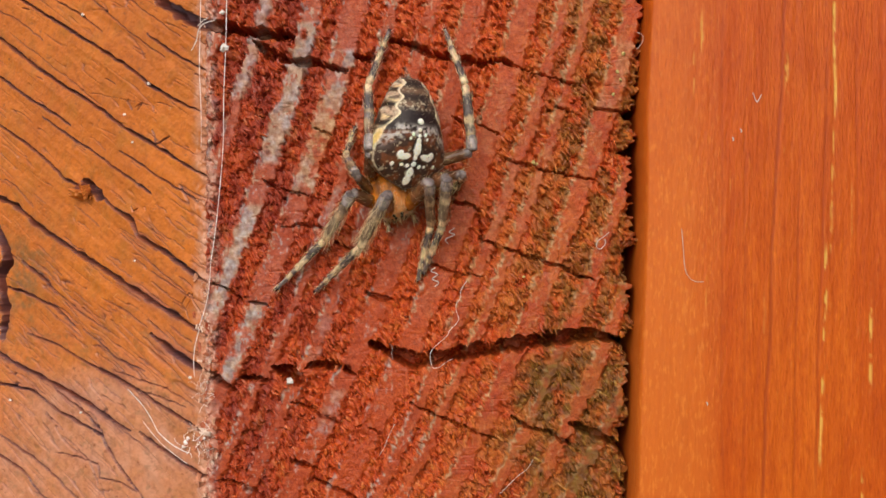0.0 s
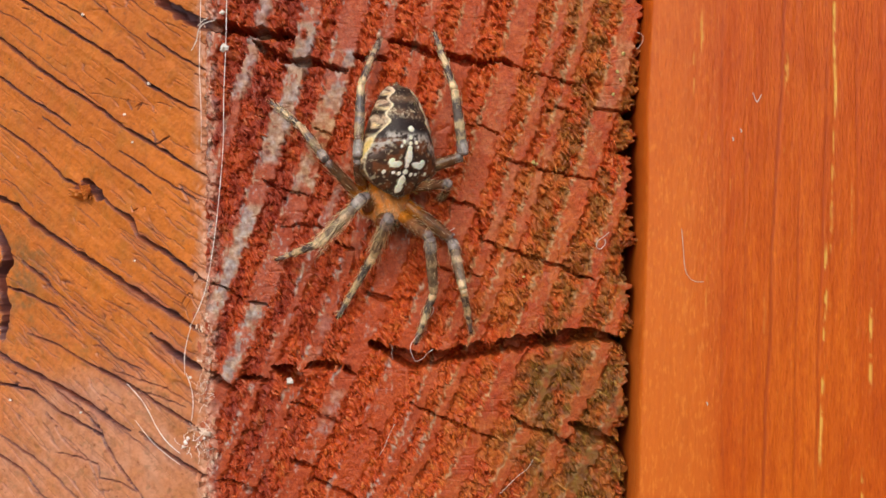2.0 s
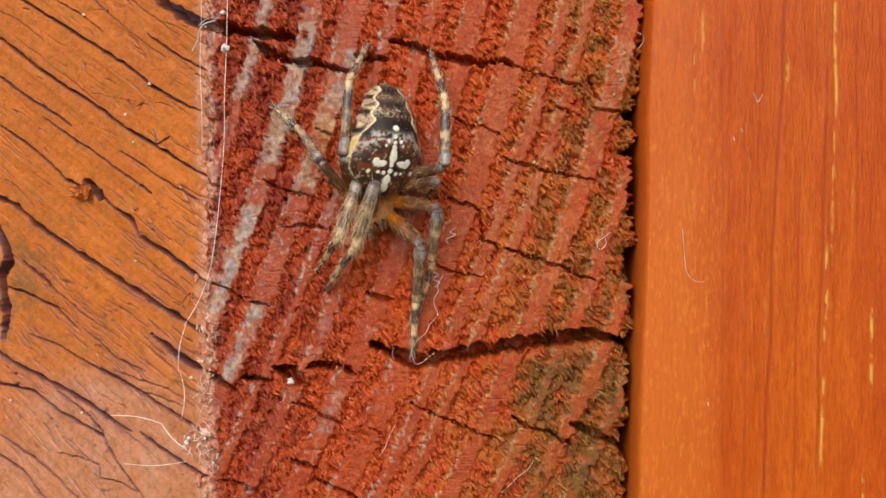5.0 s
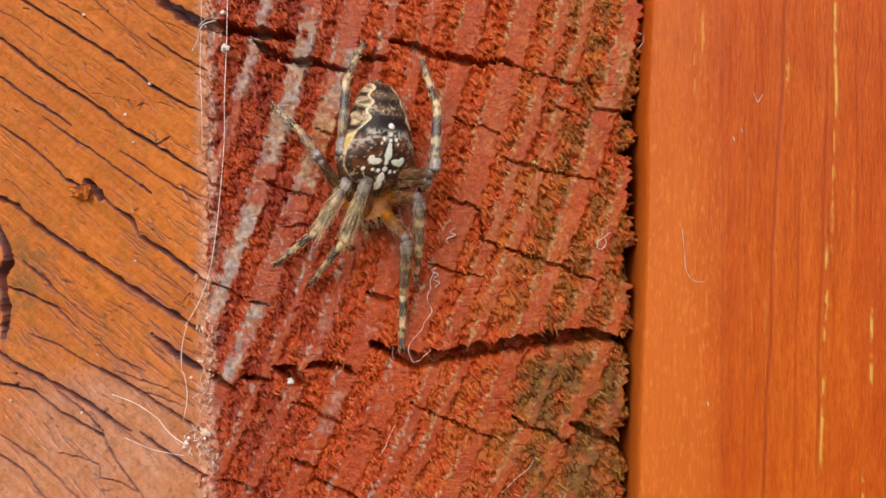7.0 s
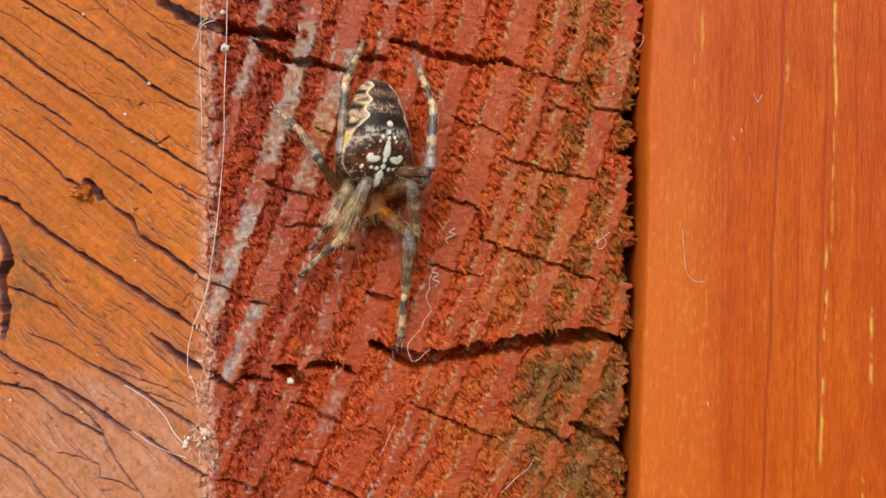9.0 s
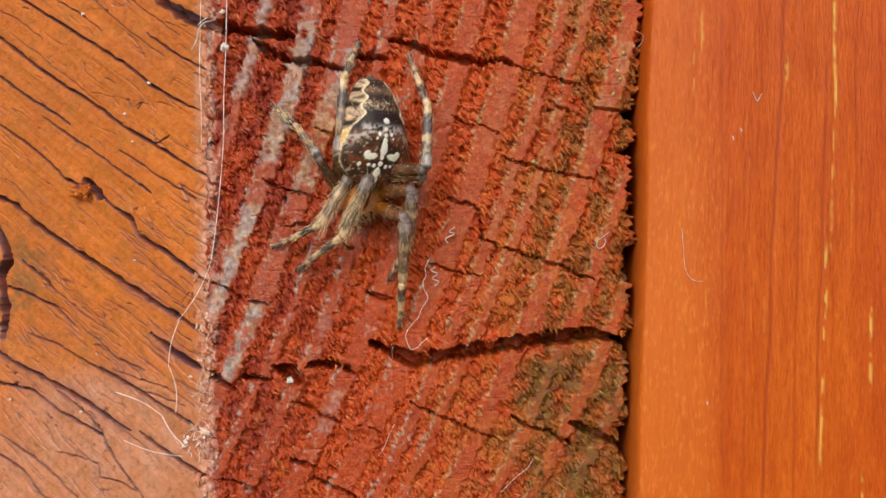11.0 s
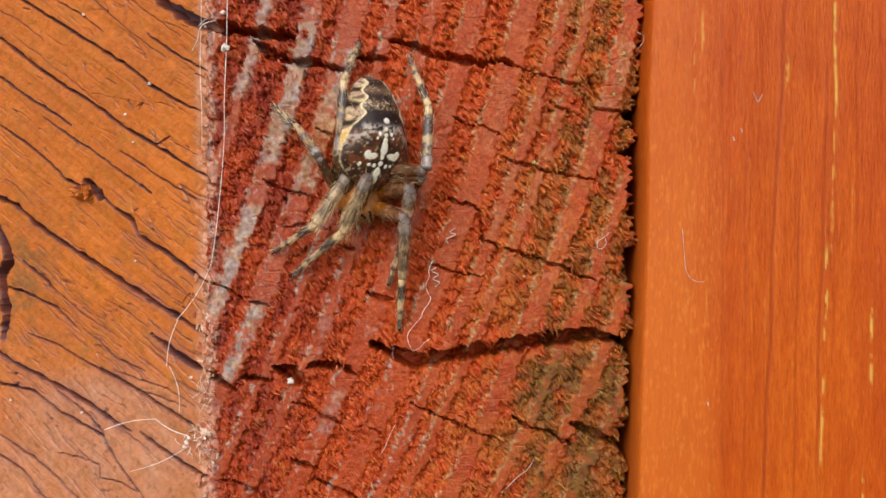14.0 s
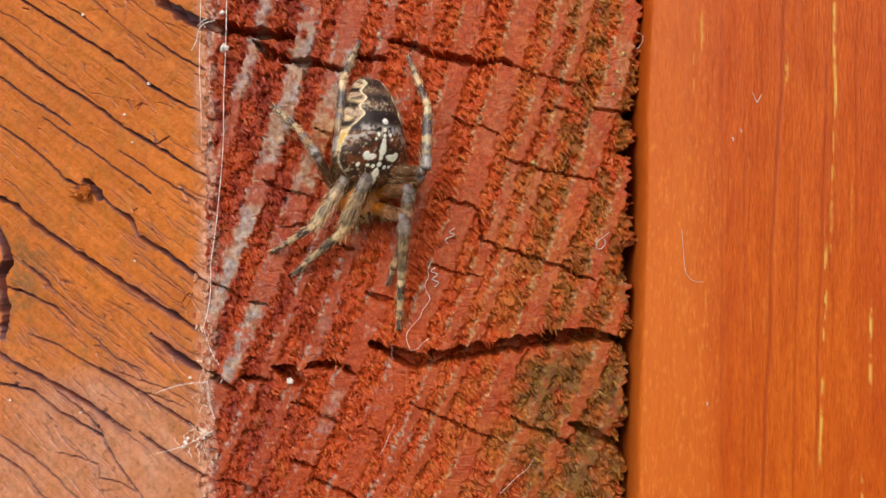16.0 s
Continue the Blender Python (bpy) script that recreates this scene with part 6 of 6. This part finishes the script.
    stance(rows, 8.3, (-108.9, 106.7, -4.7), R1=(9, -1, 128, 46, 67, 42, 140, 169, 31), R2=(54, -18, 82, 132, 58, 105, 227, 105, 33), R3=(96, -53, 99, 134, -114, 30, 180, -163, 5), R4=(58, -53, 106, 41, -181, 84, 7, -265, 4), L1=(-39, 93, 116, -24, 186, 41, -10, 286, 7), L2=(-69, 21, 127, -68, 120, 124, -62, 173, 31), L3=(-84, -4, 108, -68, 9, 34, -60, 19, 7), L4=(-93, -14, 119, -104, -126, 95, -82, -224, 4))
    stance(rows, 8.4, (-108.6, 108.6, -4.9), R1=(5, -8, 122, 59, 94, 123, 145, 154, 30), R2=(65, -3, 94, 133, 36, 15, 239, 98, 50), R3=(97, -52, 100, 134, -113, 31, 180, -162, 5), R4=(59, -52, 107, 41, -179, 84, 8, -263, 4), L1=(-38, 95, 116, -22, 188, 41, -9, 288, 7), L2=(-68, 23, 129, -69, 122, 124, -64, 174, 31), L3=(-83, -2, 108, -68, 11, 34, -60, 21, 7), L4=(-90, -14, 122, -101, -126, 95, -77, -221, 4))
    stance(rows, 8.5, (-107.9, 109.9, -5), R1=(15, 0, 131, 75, 93, 94, 174, 142, 8), R2=(60, 0, 96, 126, 29, 13, 232, 91, 51), R3=(97, -51, 100, 135, -112, 31, 181, -161, 5), R4=(60, -50, 108, 42, -178, 84, 8, -262, 4), L1=(-37, 96, 116, -21, 189, 41, -7, 289, 7), L2=(-63, 28, 131, -60, 120, 94, -49, 175, 3), L3=(-83, 0, 108, -67, 13, 34, -59, 22, 7), L4=(-87, -14, 125, -96, -125, 96, -72, -220, 4))
    stance(rows, 8.6, (-109.4, 109.4, -4.8), R1=(13, -2, 129, 73, 92, 94, 170, 143, 7), R2=(49, -27, 66, 104, 50, 122, 178, 92, 26), R3=(96, -51, 101, 134, -112, 32, 180, -161, 5), R4=(59, -51, 107, 41, -178, 84, 7, -263, 4), L1=(-40, 94, 115, -24, 189, 42, -10, 288, 7), L2=(-63, 23, 132, -61, 113, 91, -48, 170, 2), L3=(-84, -1, 108, -69, 12, 33, -61, 21, 7), L4=(-89, -14, 124, -99, -126, 96, -74, -221, 4))
    stance(rows, 8.7, (-110.8, 108.9, -4.6), R1=(12, -4, 127, 71, 91, 95, 165, 144, 6), R2=(36, -30, 52, 79, 52, 113, 131, 97, 5), R3=(95, -51, 101, 132, -112, 32, 179, -160, 5), R4=(57, -51, 107, 40, -178, 84, 7, -263, 4), L1=(-44, 93, 114, -27, 188, 42, -12, 288, 7), L2=(-64, 17, 131, -62, 106, 88, -46, 166, 1), L3=(-84, -2, 107, -70, 11, 32, -62, 21, 6), L4=(-90, -14, 122, -101, -126, 95, -76, -221, 4))
    stance(rows, 9, (-111.4, 108.9, -4), R1=(12, -9, 124, 69, 89, 101, 152, 147, 5), R2=(36, -30, 55, 77, 55, 114, 127, 99, 4), R3=(95, -50, 102, 133, -110, 33, 180, -158, 5), R4=(57, -50, 108, 42, -178, 84, 9, -263, 4), L1=(-50, 91, 112, -33, 188, 42, -14, 287, 7), L2=(-60, 6, 133, -62, 77, 64, -37, 158, -2), L3=(-85, -4, 107, -71, 9, 32, -63, 20, 6), L4=(-91, -14, 121, -105, -125, 93, -78, -222, 3))
    stance(rows, 9.2, (-111.8, 108.9, -4.1), R1=(11, -10, 124, 68, 89, 100, 152, 146, 5), R2=(36, -29, 56, 79, 56, 112, 133, 99, 4), R3=(94, -50, 102, 133, -110, 33, 179, -158, 5), R4=(57, -50, 108, 41, -178, 84, 9, -262, 4), L1=(-50, 88, 113, -33, 186, 45, -15, 284, 7), L2=(-61, 6, 133, -61, 81, 68, -34, 158, -1), L3=(-85, -4, 107, -71, 9, 32, -63, 20, 6), L4=(-91, -14, 121, -104, -125, 93, -78, -223, 3))
    stance(rows, 10.3, (-115.7, 110.8, -4.3), R1=(6, -9, 123, 64, 89, 98, 152, 143, 4), R2=(34, -27, 62, 88, 61, 100, 165, 98, 4), R3=(90, -50, 105, 128, -109, 35, 174, -157, 6), R4=(54, -49, 108, 38, -178, 88, 9, -259, 4), L1=(-51, 76, 120, -35, 177, 56, -19, 269, 5), L2=(-65, 13, 130, -57, 96, 76, -20, 165, 2), L3=(-86, -4, 105, -73, 9, 31, -63, 21, 5), L4=(-92, -13, 120, -104, -123, 90, -77, -223, 3))
    stance(rows, 11.3, (-119.5, 112.8, -4.6), R1=(1, -8, 121, 59, 90, 95, 151, 140, 3), R2=(33, -24, 68, 97, 66, 82, 194, 96, 4), R3=(86, -48, 107, 124, -107, 37, 169, -155, 6), R4=(52, -48, 108, 34, -177, 92, 8, -255, 4), L1=(-52, 65, 123, -37, 173, 71, -23, 254, 4), L2=(-68, 22, 128, -54, 105, 77, -9, 172, 5), L3=(-87, -3, 104, -75, 10, 29, -64, 22, 5), L4=(-93, -11, 119, -104, -121, 87, -77, -223, 3))
    stance(rows, 12, (-122.4, 113.7, -4.6), R1=(1, -9, 121, 57, 85, 81, 155, 147, 3), R2=(33, -23, 70, 98, 66, 86, 190, 102, 4), R3=(84, -48, 109, 121, -106, 38, 166, -154, 7), R4=(49, -47, 108, 31, -176, 92, 5, -254, 4), L1=(-54, 66, 122, -39, 170, 62, -24, 258, 4), L2=(-69, 21, 127, -52, 101, 71, -10, 178, 9), L3=(-88, -2, 103, -78, 10, 27, -66, 23, 4), L4=(-95, -9, 116, -107, -121, 88, -79, -222, 3))
    stance(rows, 12.5, (-124.3, 113.7, -4.6), R1=(1, -9, 121, 56, 80, 69, 157, 151, 4), R2=(34, -23, 70, 99, 65, 88, 186, 105, 4), R3=(82, -48, 110, 119, -106, 38, 164, -153, 7), R4=(47, -47, 108, 30, -176, 91, 3, -254, 4), L1=(-55, 67, 121, -41, 168, 56, -25, 260, 4), L2=(-70, 20, 127, -52, 99, 69, -11, 180, 12), L3=(-89, -2, 102, -80, 10, 26, -68, 24, 3), L4=(-97, -9, 113, -109, -121, 88, -81, -222, 3))
    stance(rows, 13.2, (-122.4, 113.7, -4.6), R1=(2, -9, 121, 57, 80, 70, 158, 150, 4), R2=(35, -23, 71, 100, 65, 88, 188, 105, 4), R3=(83, -48, 109, 121, -106, 38, 166, -154, 7), R4=(49, -47, 108, 32, -176, 91, 4, -255, 4), L1=(-54, 68, 121, -39, 168, 56, -23, 259, 5), L2=(-68, 19, 129, -49, 99, 72, -10, 180, 12), L3=(-88, -2, 103, -78, 10, 28, -66, 23, 4), L4=(-95, -9, 115, -107, -121, 88, -80, -222, 3))
    stance(rows, 14.5, (-121.4, 113.7, -4.6), R1=(2, -9, 121, 58, 82, 74, 158, 149, 4), R2=(36, -23, 72, 101, 65, 88, 189, 105, 4), R3=(84, -48, 109, 122, -107, 38, 167, -154, 7), R4=(50, -47, 109, 33, -176, 90, 5, -255, 4), L1=(-53, 68, 122, -38, 168, 57, -23, 260, 5), L2=(-66, 19, 130, -47, 100, 75, -11, 178, 11), L3=(-87, -2, 104, -76, 11, 29, -65, 23, 4), L4=(-95, -9, 116, -107, -121, 88, -79, -222, 3))
    stance(rows, 16, (-122.4, 112.8, -4.6), R1=(1, -10, 120, 57, 81, 74, 157, 148, 3), R2=(34, -23, 70, 99, 65, 87, 188, 104, 4), R3=(83, -49, 108, 121, -108, 38, 166, -155, 7), R4=(50, -48, 108, 32, -177, 90, 4, -257, 4), L1=(-54, 67, 121, -39, 168, 58, -24, 259, 5), L2=(-67, 18, 129, -48, 99, 75, -12, 177, 10), L3=(-87, -3, 104, -76, 10, 28, -65, 22, 4), L4=(-96, -10, 115, -108, -122, 88, -80, -223, 3))
    walk(spider, rows.pop("body"))
    walk(spider_abdomen, rows.pop("abdomen"))
    for key, mine in rows.items():
        for name, keyed in mine.items():
            walk(SPIDER_LEGS[key][2][name], keyed)
    sways = [thread_rows(*r) for r in ((0, -11, -6, 2), (0.8, -16, -10, 4), (1.5, -20, -11, 4), (2.5, -17, -4, 9), (3.5, -19, -7, 7), (5, -24, -9, 2), (7, -23, -6, 0), (8, -18, -9, 6),
                                       (9, -17, -6, 9), (11.5, -34, -14, 8), (12.5, -38, -11, 11), (13.5, -30, -14, 6), (14.5, -34, -10, 18), (15.3, -20, 6, -10), (16, -7, 26, -38))]
    for k, piece in enumerate(thread_pieces):
        walk(piece, [s[k] for s in sways])
    waves = [loose_rows(*r) for r in ((0, 337, 800, 145, 125), (1.0, 322, 803, 130, 127), (2.5, 326, 800, 134, 123), (3.5, 338, 800, 140, 132), (5, 334, 795, 134, 171), (6.3, 335, 788, 134, 215), (6.6, 334, 788, 133, 217), (7.0, 330, 785, 136, 152), (8.0, 334, 795, 124, 158), (9.0, 335, 790, 126, 142), (11.4, 326, 788, 126, 155), (12.0, 322, 788, 127, 157), (12.5, 336, 782, 118, 203), (13.0, 352, 766, 165, 204), (13.5, 330, 784, 122, 180), (14.0, 336, 770, 153, 192), (14.5, 340, 760, 165, 204), (15.0, 350, 755, 176, 192), (15.5, 350, 760, 169, 207), (16.0, 384, 740, 101, 191))]
    for k, piece in enumerate((*loose_pieces, second_piece)):
        walk(piece, [w[k] for w in waves])
    walk(curl_thread, [(t, Matrix.Translation(spot(740 + dx, 620 + dy, 0)) @ Euler((0, radians(r), 0)).to_matrix().to_4x4()) for t, dx, dy, r in (
        (0, 40, 14, 8), (0.6, 40, 14, 8), (1.0, 18, 6, 4), (1.5, 4, 0, 0), (2.5, 10, 2, 0), (3.5, 14, 8, 10), (4.2, 12, 8, 8), (6.3, 0, 2, 0), (7.5, 2, 2, 0), (9.2, 0, 0, 0),
        (11.3, -2, -20, -2), (12.5, -2, -20, -2), (14.5, 0, -18, 0), (16, -1, -19, 0))])


motions()
